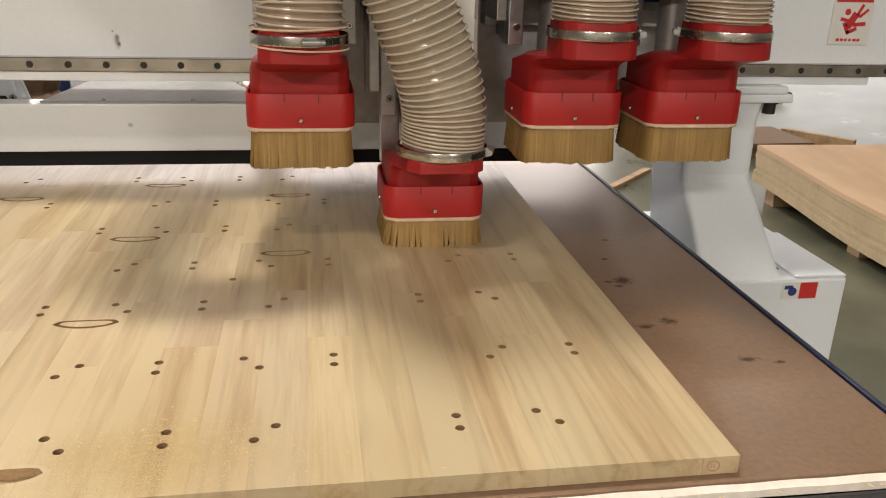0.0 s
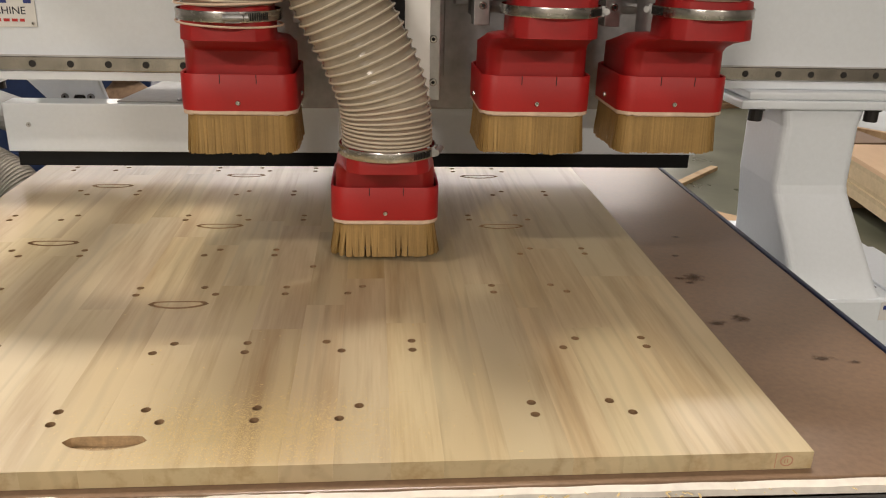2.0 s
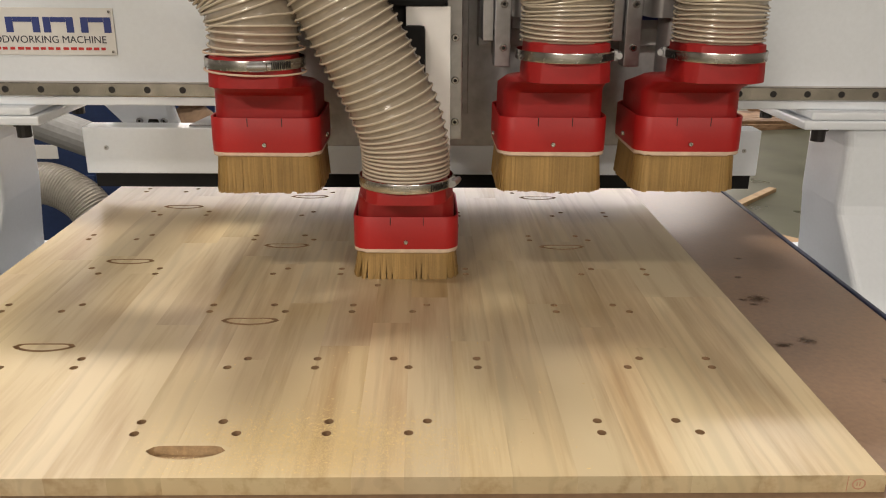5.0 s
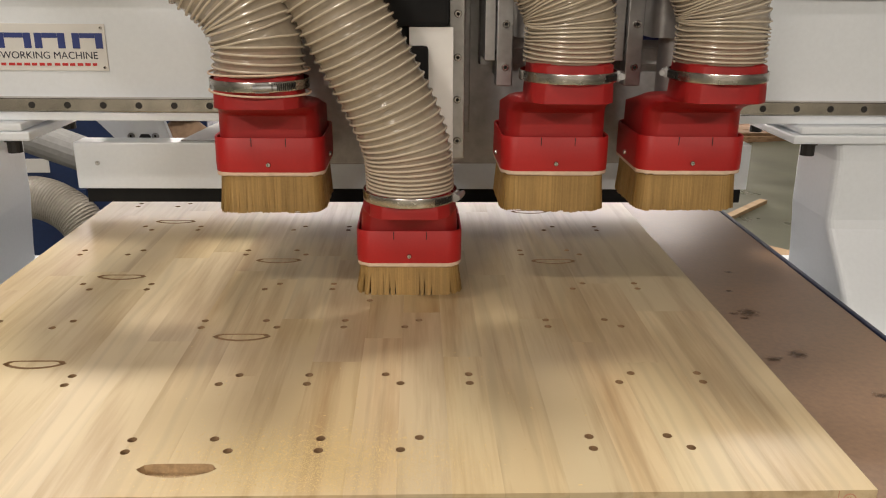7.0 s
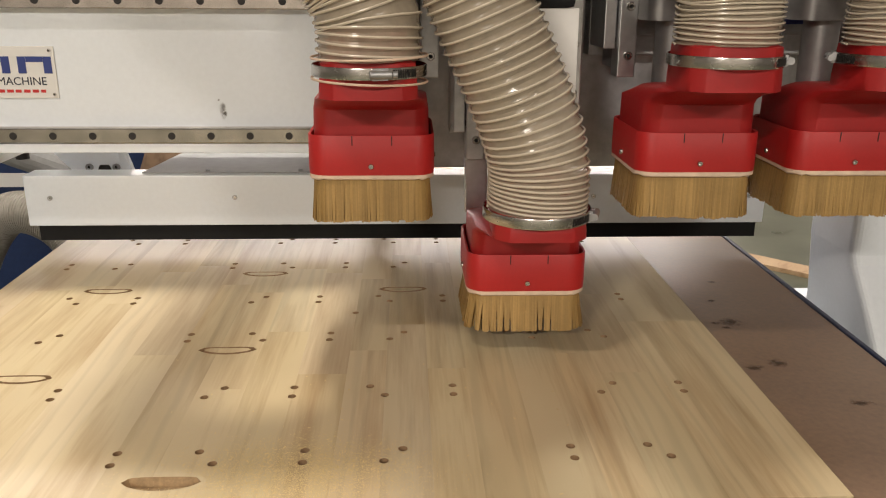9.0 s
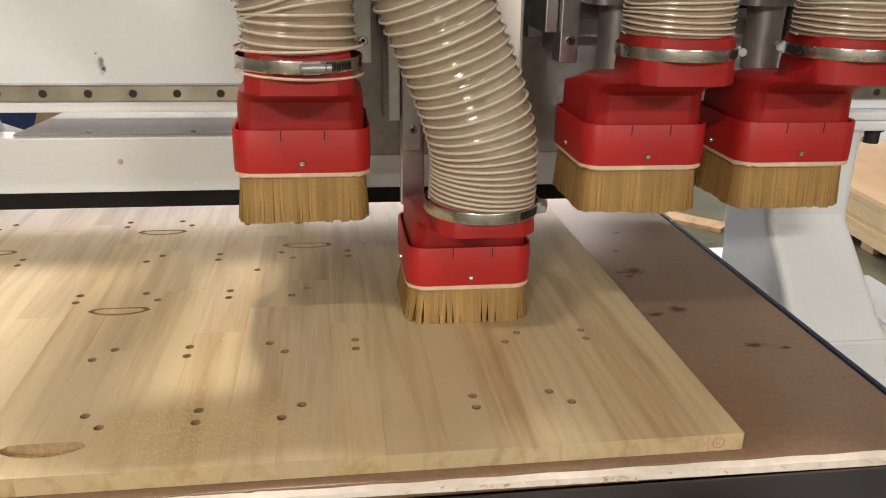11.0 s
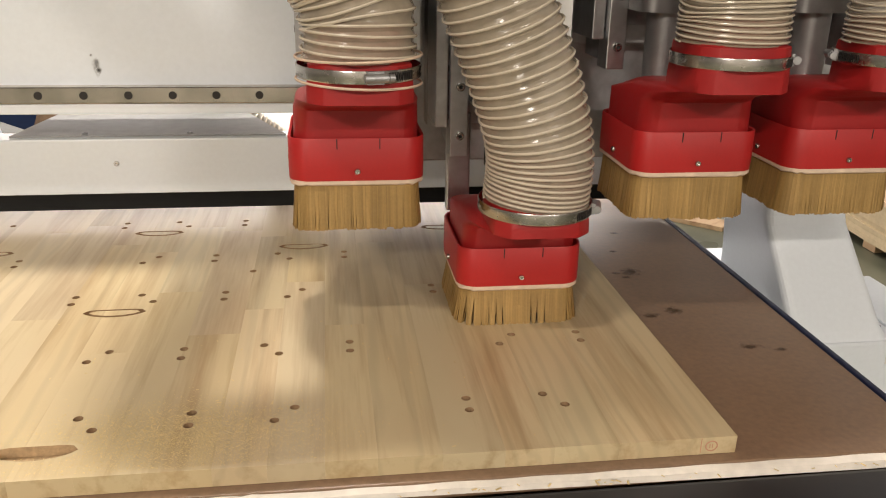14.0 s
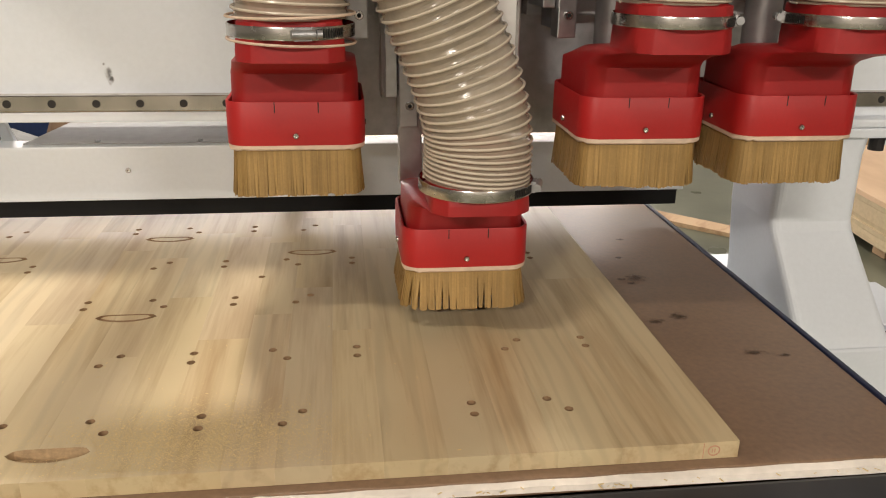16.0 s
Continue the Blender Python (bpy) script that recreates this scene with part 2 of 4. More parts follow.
def mesh_ob(name, bm, material, parent=None, label="", smooth=False, crease=40):
    me = bpy.data.meshes.new(name)
    bmesh.ops.recalc_face_normals(bm, faces=bm.faces)
    bm.to_mesh(me)
    bm.free()
    for m in (material if isinstance(material, (list, tuple)) else [material]):
        me.materials.append(m)
    if smooth:
        for p in me.polygons:
            p.use_smooth = True
        me.set_sharp_from_angle(angle=radians(crease))
    ob = new(name, me)
    if parent:
        ob.parent = parent
    if label:
        ob["label"] = label
    return ob


part = mesh_ob


def box(bm, x0, y0, z0, x1, y1, z1, bevel=0.0, segs=2):
    r = bmesh.ops.create_cube(bm, size=1)
    vs = r["verts"]
    for v in vs:
        v.co = Vector((x0 + (v.co.x + .5) * (x1 - x0), y0 + (v.co.y + .5) * (y1 - y0), z0 + (v.co.z + .5) * (z1 - z0)))
    if bevel:
        es = {e for v in vs for e in v.link_edges}
        bmesh.ops.bevel(bm, geom=list(es), offset=bevel, segments=segs, affect="EDGES", profile=0.6)
    return bm


def bx(x0, y0, z0, x1, y1, z1, bevel=0.0, segs=2):
    return box(bmesh.new(), x0, y0, z0, x1, y1, z1, bevel, segs)


def cyl(bm, p, axis, r, h, n=16, r2=None):
    m = Matrix.Translation(p) @ Vector((0, 0, 1)).rotation_difference(Vector(axis)).to_matrix().to_4x4()
    bmesh.ops.create_cone(bm, cap_ends=True, segments=n, radius1=r, radius2=r if r2 is None else r2, depth=h, matrix=m)
    return bm


def screw(name, p, axis, r, parent, material=None, h=0.004, socket=True):
    """Socket-head screw: a low head with a recessed socket."""
    bm = bmesh.new()
    ax = Vector(axis).normalized()
    rot = Vector((0, 0, 1)).rotation_difference(ax).to_matrix().to_4x4()
    prof = [(r, -h / 2), (r, h * .25), (r * .8, h / 2), (r * .45, h / 2), (r * .42, 0.0)]
    rings = []
    for rad, z in prof:
        rings.append([bm.verts.new(Matrix.Translation(p) @ rot @ Vector((rad * math.cos(a), rad * math.sin(a), z))) for a in [k * math.tau / 12 for k in range(12)]])
    for a, b in zip(rings, rings[1:]):
        for k in range(12):
            bm.faces.new((a[k], a[(k + 1) % 12], b[(k + 1) % 12], b[k]))
    bm.faces.new(rings[-1]).material_index = 1
    bm.faces.new(rings[0])
    return part(name, bm, [material or M["steel"], M["hole"] if socket else M["steel"]], parent, smooth=True)


def rrect(w, d, r, n=6):
    """Rounded rectangle w by d about the origin, as points."""
    pts = []
    for cx, cy, a0 in ((w / 2 - r, d / 2 - r, 0), (-w / 2 + r, d / 2 - r, 90), (-w / 2 + r, -d / 2 + r, 180), (w / 2 - r, -d / 2 + r, 270)):
        for k in range(n + 1):
            a = radians(a0 + 90 * k / n)
            pts.append(Vector((cx + r * math.cos(a), cy + r * math.sin(a))))
    return pts


def loft(bm, rings, cap0=False, cap1=False):
    vs = [[bm.verts.new(p) for p in ring] for ring in rings]
    n = len(vs[0])
    for a, b in zip(vs, vs[1:]):
        for k in range(n):
            bm.faces.new((a[k], a[(k + 1) % n], b[(k + 1) % n], b[k]))
    if cap0:
        bm.faces.new(vs[0])
    if cap1:
        bm.faces.new(vs[-1])
    return bm


def thing(name, label, category, group="", kind=""):
    return tagged(new(name), label, category, group, kind)


def spline(points, n):
    """Smooth points along a Catmull-Rom line."""
    ps = [Vector(p) for p in points]
    ps = [ps[0] * 2 - ps[1]] + ps + [ps[-1] * 2 - ps[-2]]
    out = []
    for i in range(1, len(ps) - 2):
        for k in range(n):
            t = k / n
            a, b, c, d = ps[i - 1:i + 3]
            out.append(0.5 * ((2 * b) + (c - a) * t + (2 * a - 5 * b + 4 * c - d) * t * t + (3 * b - a - 3 * c + d) * t ** 3))
    return out + [ps[-2]]


def hose_parts(name, points, radius, pitch, parent, wallmat, ribmat, rib=0.0022, seed=0, crowd=0.0, slack=0.0):
    """A ribbed hose along a line: a soft wall, slightly waisted between turns, and a helical rib."""
    line = spline(points, 24)
    lens = [0]
    for a, b in zip(line, line[1:]):
        lens.append(lens[-1] + (b - a).length)
    total = lens[-1]

    def at(s):
        s = min(max(s, 0), total - 1e-6)
        i = max(k for k in range(len(lens) - 1) if lens[k] <= s)
        f = (s - lens[i]) / (lens[i + 1] - lens[i])
        return line[i].lerp(line[i + 1], f), (line[i + 1] - line[i]).normalized()

    rng = random.Random(seed)
    ref = Vector((0, 1, 0))
    ns = 28
    spots, s = [], 0.0
    while s < total:
        spots.append(s)
        f = min(1, s / crowd) if crowd else 1
        s += pitch * (.42 + .58 * f * f * (3 - 2 * f)) / ns
    count = len(spots)

    def axes(s):
        p, d = at(s)
        u = d.cross(ref).normalized()
        return p, d, u, u.cross(d).normalized()

    bm = bmesh.new()
    rings = []
    for i in range(0, count, 7):
        s = spots[i]
        p, d, u, v = axes(s)
        wob = rng.uniform(-1, 1) * .003
        ring = []
        for k in range(ns):
            a = k * math.tau / ns
            turn = ((i - k) / ns) % 1
            ring.append(p + (u * math.cos(a) + v * math.sin(a)) * radius * (1 - 0.042 * math.sin(turn * math.pi) ** 2 + wob))
        rings.append(ring)
    loft(bm, rings)
    wall = part("hose_wall", bm, wallmat, parent, smooth=True)
    bm = bmesh.new()
    rings = []
    for i, s in enumerate(spots):
        p, d, u, v = axes(s)
        a = (i % ns) * math.tau / ns
        out = u * math.cos(a) + v * math.sin(a)
        fold = slack * (math.sin(s * 61 + seed) * math.cos((i % ns) * math.tau / ns + s * 23) + .6 * math.sin(s * 140 + 3 * math.sin((i % ns) * math.tau / ns)))
        c = p + out * (radius + .0003 + rng.uniform(0, .0003)) + d * fold * min(1, s / .03)
        rings.append([c + (out * math.cos(b) + d * math.sin(b)) * rib for b in (k * math.tau / 6 for k in range(6))])
    loft(bm, rings, True, True)
    part("spiral_rib", bm, ribmat, parent, "pale raised spiral rib", smooth=True)
    return wall


def bars(parent, x0, x1, z, h, y, n, material, rng):
    """Illegible writing as plain bars on a plate facing the front."""
    w = (x1 - x0) / n
    for k in range(n):
        part("text_bar", bx(x0 + k * w, y - .0006, z, x0 + k * w + w * rng.uniform(.55, .8), y, z + h), material, parent)


def text(parent, s, size, x, y, z, material, name="lettering"):
    cu = bpy.data.curves.new(name, "FONT")
    cu.body, cu.size, cu.extrude, cu.align_x = s, size, 0.0003, "LEFT"
    tmp = new(name, cu)
    dg = bpy.context.evaluated_depsgraph_get()
    me = bpy.data.meshes.new_from_object(tmp.evaluated_get(dg))
    bpy.data.objects.remove(tmp)
    me.materials.clear()
    me.materials.append(material)
    ob = new(name, me)
    ob.parent = parent
    ob.matrix_basis = pose(x, y, z, 90, 0, 0)
    return ob


# ---- hall ----
floor = mesh_ob("floor", bx(-14, -10, -0.2, 14, 16, 0), M["concrete"])
tagged(floor, "worn grey-green polished concrete workshop floor", "floor", kind="structure")
for nm, b in (("wall_south", (-14, -8.2, 0, 14, -8, 6)), ("wall_west", (-12.2, -8, 0, -12, 12, 6)), ("wall_east", (12, -8, 0, 12.2, 12, 6))):
    tagged(mesh_ob(nm, bx(*b), M["wall"]), "plain pale workshop wall", "wall", kind="structure")
bm = bmesh.new()
# second, unseen opening (x 6.7 to 10.4) added so the right-hand floor reflects daylight
for b in ((-12.2, 12, 0, -6.2, 12.2, 6), (4.3, 12, 0, 6.7, 12.2, 6), (10.4, 12, 0, 12.2, 12.2, 6), (-6.199, 12, 3.8, 4.299, 12.2, 6), (6.701, 12, 3.0, 10.399, 12.2, 6)):
    box(bm, *b)
tagged(mesh_ob("wall_north", bm, M["wall"]), "plain pale workshop wall with an open gate and an added opening for floor glare", "wall", kind="structure")
glow = bpy.data.materials.new("bright_outdoors")
glow.use_nodes = True
glow.node_tree.nodes["Principled BSDF"].inputs["Emission Color"].default_value = (1.0, 0.96, 0.94, 1)
glow.node_tree.nodes["Principled BSDF"].inputs["Emission Strength"].default_value = 2.0
tagged(mesh_ob("backdrop", bx(-9.5, 14.5, -.1, 12.5, 14.6, 6), glow), "overexposed daylight outside the gate", "backdrop", kind="structure")
tagged(mesh_ob("ceiling", bx(-12.2, -8.2, 6, 12.2, 12.2, 6.2), M["ceil"]), "plain pale workshop ceiling", "ceiling", kind="structure")

# ---- machine bed ----
TOP, BOARD = 0.802, 0.820
bed = thing("router_table", "black painted machine bed with a white front and blue edge trim", "machine bed")
part("bed_frame", bx(-1.0, -0.0195, 0.5, 0.2, 2.5, 0.768, .004), M["blackpaint"], bed)
part("front_beam", bx(-1.06, -0.075, 0.42, 0.26, -0.0225, 0.7920, .006), M["blackpaint"], bed)
for sx in (-0.93, 0.13):
    for sy in (0.1, 1.2, 2.4):
        part("table_leg", bx(sx - .05, sy - .05, 0, sx + .05, sy + .05, 0.5, .004), M["blackpaint"], bed)
part("edge_trim", bx(0.2015, -0.02, 0.755, 0.2085, 2.5, 0.804, .002), M["blue"], bed, "dark blue edge strip")
part("edge_trim", bx(-1.014, -0.02, 0.755, -1.0035, 2.5, 0.801, .002), M["blue"], bed, "dark blue edge strip")
spoil = mesh_ob("spoilboard", bx(-1.0, -0.012, 0.77, 0.2, 2.5, TOP, .0015), M["mdf"])
tagged(spoil, "brown stained fibreboard spoilboard covering the machine table", "spoilboard")


def ragged_strip():
    """Pale strip along the front of the spoilboard with a torn upper edge."""
    bm = bmesh.new()
    rng = random.Random(4)
    n = 150
    rows = []
    for i in range(n + 1):
        x = -1.05 + 1.28 * i / n
        up = 0.8000 + 0.0004 * math.sin(i * .7) + (.0013 * rng.random() + .0032 * math.exp(-((x + .66) / .035) ** 2) if -.85 < x < -.42 else 0)
        f = min(1, max(0, (x + .75) / .85))
        y0 = -0.0135 - 0.0035 - 0.0037 * f - 0.0004 * rng.random() - (0.003 * rng.random() if -.85 < x < -.42 else 0)
        rows.append([bm.verts.new(p) for p in ((x, -0.0125, .789), (x, -0.0125, up), (x, y0, up - .002), (x, y0 - .001, .7965 - .006 * f))])
    for a, b in zip(rows, rows[1:]):
        for k in range(4):
            bm.faces.new((a[k], b[k], b[(k + 1) % 4], a[(k + 1) % 4]))
    bm.faces.new(rows[0])
    bm.faces.new(rows[-1])
    return bm


tagged(mesh_ob("edge_strip", ragged_strip(), M["strip"]), "pale torn edge strip along the spoilboard", "edge strip")


def blot(name, x, y, rx, ry, seed):
    rng = random.Random(seed)
    bm = bmesh.new()
    n = 26
    q = rng.uniform(1.5, 1.8)
    vs = [bm.verts.new((x + rx * q * math.cos(k * math.tau / n), y + ry * q * math.sin(k * math.tau / n), 0)) for k in range(n)]
    bm.faces.new(vs)
    ob = mesh_ob(name, bm, M["stain"], spoil)
    ob.location.z = TOP + .0004
    return ob


for i, (sx, sy, sr, sq) in enumerate(((0.058, 0.437, .013, .012), (0.035, 0.434, .006, .005), (0.046, 0.418, .006, .004), (0.033, 0.293, .012, .007), (0.068, 0.305, .011, .010), (0.118, 0.2, .012, .006), (0.06, 0.52, .005, .004), (0.09, 0.6, .006, .005), (0.15, 0.19, .007, .004))):
    blot("oil_stain", sx, sy, sr, sq, i)

# ---- timber panel with drilled holes and routed handle slots ----
STEP = 0.283
HOLES = []
for row in range(5):
    y = 0.080 + row * STEP
    for hx in (-0.237, -0.497, -0.6765, -0.937):
        HOLES += [(hx, y + .0105), (hx, y - .0105)]
    for hx in (-0.1515, -0.590):
        HOLES += [(hx - .0085, y + .011), (hx + .0085, y - .010)]
    for hx in (-0.411, -0.853):
        HOLES += [(hx + .009, y + .011), (hx - .009, y - .010)]
    y = 0.212 + row * STEP
    for hx in (-0.0875, -0.3465, -0.5245, -0.7855):
        HOLES += [(hx, y + .0105), (hx, y - .0105)]
    for hx in (-0.172, -0.611):
        HOLES += [(hx + .009, y + .011), (hx - .009, y - .010)]
    for hx in (-0.431, -0.874):
        HOLES += [(hx - .0085, y + .011), (hx + .0085, y - .010)]
HOLES += [(-0.469, 0.442)]
SLOTS = [(-0.621, 0.041), (-0.620, 0.325), (-0.620, 0.608), (-0.621, 0.889), (-0.840, 0.253), (-0.838, 0.536), (-0.838, 0.819), (-0.404, 0.534), (-0.404, 0.817), (-0.190, 0.604), (-0.191, 0.886)]


def slot_outline(cx, cy, inset):
    """A long half moon: nearly straight at the back, bowed at the front."""
    pts = []
    n = 14
    a, up, down = 0.036 - inset * 2.2, 0.0085 - inset, 0.0135 - inset * 1.45
    for k in range(n + 1):
        u = -1 + 2 * k / n
        pts.append((cx + a * u, cy + up * (1 - abs(u) ** 6) ** .5))
    for k in range(1, n):
        u = 1 - 2 * k / n
        pts.append((cx + a * u, cy - down * (1 - u * u) ** .75))
    return pts


def prism(bm, outer, z0, z1, inner=None, index=1):
    def ringv(pts, z):
        return [bm.verts.new((px, py, z)) for px, py in pts]
    a, b = ringv(outer, z0), ringv(outer, z1)
    n = len(a)
    fs = []
    for k in range(n):
        fs.append(bm.faces.new((a[k], a[(k + 1) % n], b[(k + 1) % n], b[k])))
    if inner is None:
        fs += [bm.faces.new(a), bm.faces.new(b)]
    else:
        c, d = ringv(inner, z0), ringv(inner, z1)
        for k in range(n):
            j = (k + 1) % n
            fs += [bm.faces.new((c[k], d[k], d[j], c[j])), bm.faces.new((a[k], c[k], c[j], a[j])), bm.faces.new((b[k], b[j], d[j], d[k]))]
    for f in fs:
        f.material_index = index


panel = thing("timber_panel", "pale edge-glued timber panel with drilled holes and routed handle slots", "wood panel")


def staves():
    rng = random.Random(11)
    xs = [-0.998]
    while xs[-1] < -0.06:
        xs.append(xs[-1] + rng.uniform(.044, .060))
    xs[-1] = 0.0
    dg = bpy.context.evaluated_depsgraph_get
    for x0, x1 in zip(xs, xs[1:]):
        ys = [0.0]
        while ys[-1] < 1.75:
            ys.append(ys[-1] + rng.uniform(.22, .62))
        ys[-1] = 2.0
        for y0, y1 in zip(ys, ys[1:]):
            g = .00002
            ob = part("stave", bx(x0 + g, y0 + (g if y0 else 0), TOP + .0004, x1 - g, y1 - g, BOARD), [M["panel"], M["cut"], M["pocket"]], panel)
            holes = [h for h in HOLES if x0 - .006 < h[0] < x1 + .006 and y0 - .006 < h[1] < y1 + .006]
            slots = [s for s in SLOTS if x0 - .04 < s[0] < x1 + .04 and y0 - .02 < s[1] < y1 + .02]
            if not holes and not slots:
                continue
            bm = bmesh.new()
            for hx, hy in holes:
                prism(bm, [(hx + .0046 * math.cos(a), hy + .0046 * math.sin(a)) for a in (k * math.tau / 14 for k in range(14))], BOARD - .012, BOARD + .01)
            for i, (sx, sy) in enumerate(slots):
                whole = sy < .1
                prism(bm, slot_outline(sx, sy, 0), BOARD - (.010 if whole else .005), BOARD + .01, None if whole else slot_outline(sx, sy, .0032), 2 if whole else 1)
            cut = mesh_ob("cutter", bm, [M["panel"], M["cut"], M["pocket"]])
            md = ob.modifiers.new("cut", "BOOLEAN")
            md.object, md.solver, md.operation = cut, "EXACT", "DIFFERENCE"
            bpy.context.view_layer.update()
            me = bpy.data.meshes.new_from_object(ob.evaluated_get(dg()))
            ob.modifiers.clear()
            ob.data = me
            bpy.data.objects.remove(cut)


staves()


def pencil_mark():
    bm = bmesh.new()
    rings = []
    for k in range(25):
        a = k * math.tau / 24
        c = Vector((-0.024 + .0055 * math.cos(a), 0, .811 + .005 * math.sin(a)))
        o = Vector((math.cos(a), 0, math.sin(a)))
        rings.append([c + o * .0006 + Vector((0, -.0003, 0)), c - o * .0006 + Vector((0, -.0003, 0)), c - o * .0006 + Vector((0, .0002, 0)), c + o * .0006 + Vector((0, .0002, 0))])
    loft(bm, rings)
    box(bm, -.026, -.0003, .809, -.0252, .0002, .813)
    box(bm, -.0235, -.0003, .809, -.0227, .0002, .813)
    box(bm, -.0345, -.0003, .8035, -.0339, .0002, .8195)
    return part("pencil_mark", bm, M["pencil"], panel, "small red ring drawn on the edge")


pencil_mark()


def dust():
    rng = random.Random(5)
    verts, faces = [], []

    def flake(x, y, s, z=BOARD):
        a = rng.uniform(0, math.tau)
        lx, ly = math.cos(a) * s, math.sin(a) * s
        wx, wy = -math.sin(a) * s * .35, math.cos(a) * s * .35
        i = len(verts)
        h = s * rng.uniform(.03, .12)
        verts.extend([(x - lx - wx, y - ly - wy, z + .0002), (x + lx - wx, y + ly - wy, z + .0002 + h), (x + lx + wx, y + ly + wy, z + .00035 + h), (x - lx + wx, y - ly + wy, z + .00035), (x, y, z + h + .0004)])
        faces.extend([(i, i + 1, i + 4), (i + 1, i + 2, i + 4), (i + 2, i + 3, i + 4), (i + 3, i, i + 4)])

    def clear(x, y):
        if any((x - sx) ** 2 / .0016 + (y - sy) ** 2 / .00025 < 1 for sx, sy in SLOTS):
            return False
        return not any((x - hx) ** 2 + (y - hy) ** 2 < .00003 for hx, hy in HOLES[:32])

    for _ in range(22000):
        x, y = rng.gauss(-.50, .065), abs(rng.gauss(.052, .030))
        if -.99 < x < 0 and .004 < y and clear(x, y):
            flake(x, y, rng.uniform(.0002, .0006))
    for _ in range(1300):
        x, y = rng.gauss(-.52, .06), abs(rng.gauss(.055, .028))
        if y > .005 and clear(x, y):
            flake(x, y, rng.uniform(.0005, .0012))
    for _ in range(90):
        x, y = rng.gauss(-.51, .05), rng.gauss(.075, .022)
        if y > .006 and clear(x, y):
            flake(x, y, rng.uniform(.0008, .0024))
    for _ in range(160):
        u = rng.uniform(-1, 1)
        flake(-.621 + .032 * u, .041 + (.006 if abs(u) < .6 else 0) * rng.uniform(-1.3, 1) - .001, rng.uniform(.0003, .0012), BOARD - .010)
    for _ in range(110):
        x, y = rng.gauss(-.42, .14), abs(rng.gauss(.12, .12)) + .005
        if x < -.01 and clear(x, y):
            flake(x, y, rng.uniform(.0004, .0018))
    for _ in range(60):
        flake(rng.uniform(-.9, .2), rng.uniform(-.028, -.02), rng.uniform(.001, .003), TOP - .004)
    me = bpy.data.meshes.new("sawdust")
    me.from_pydata(verts, [], faces)
    me.materials.append(M["chip"])
    return tagged(new("sawdust", me), "loose pale sawdust and shavings lying on the panel", "sawdust", kind="stuff")


dust()

# ---- gantry ----
gantry = thing("router_gantry", "white painted router gantry with steel rails standing on two legs", "machine gantry")
part("beam", bx(-1.45, -0.060, 1.018, 0.95, 0.15, 1.279, .005), M["white"], gantry, "white painted box beam")
part("lower_ledge", bx(-1.45, -0.076, 1.003, 0.70, 0.10, 1.0175, .002), M["white"], gantry)
part("top_cover", bx(-1.45, -0.076, 1.2795, 0.95, 0.15, 1.305, .003), M["grey"], gantry)


def rail_mesh():
    """Profile rail: waisted sides, bevelled head, seen from its bolted face."""
    prof = [(-.060, -.0115), (-.066, -.0115), (-.070, -.0092), (-.074, -.0115), (-.079, -.0115), (-.0805, -.0100), (-.0805, .0100), (-.079, .0115), (-.074, .0115), (-.070, .0092), (-.066, .0115), (-.060, .0115)]
    bm = bmesh.new()
    loft(bm, [[Vector((x, y, z)) for y, z in prof] for x in (-1.42, 0.93)], True, True)
    return bm


bolt_me = None
for rz in (1.030, 1.2285):
    rail = part("linear_rail", rail_mesh(), M["rail"], gantry, "ground steel guide rail with dark discs shading its sunk bolts")
    rail.location.z = rz
    for k in range(39):
        if bolt_me is None:
            bm = bmesh.new()
            # flat dark disc on the rail face, painting the shade of a sunk bolt
            cyl(bm, (0, -.0803, 0), (0, 1, 0), .0056, .0016, 18)
            b = part("bolt_shade_disc", bm, M["hole"], rail)
            bolt_me = b.data
        else:
            b = new("bolt_shade_disc", bolt_me)
            b.parent = rail
        b.location.x = -0.9945 + .0595 * (k - 7)

pusher = part("pusher_bar", bx(-1.029, 0.0, 0.8645, 0.219, 0.05, 0.9505, .0025), M["white"], gantry, "white sheet-metal pusher bar")
part("brush_skirt", bx(-1.018, 0.010, 0.8365, 0.212, 0.03, 0.864, .001), M["black"], gantry, "black brush strip")
for px in (-0.9885, -0.685, -0.38, -0.08, 0.19):
    screw("pan_screw", (px, -.001, 0.9128), (0, -1, 0), .0042, pusher, M["alu"], .004, False)
bm = bmesh.new()
corners = [(-.838, .014), (-.430, .014), (-.533, .26), (-.806, .26)]
loft(bm, [[Vector((x, y, z)) for x, y in corners] for z in (.9508, .9530)], True, True)
part("top_shelf", bm, M["shelf"], gantry, "dull grey steel shelf plate")
for px in (-.732, -.577):
    screw("shelf_bolt", (px, .024, .9545), (0, 0, 1), .0042, gantry, M["grey"], .003)


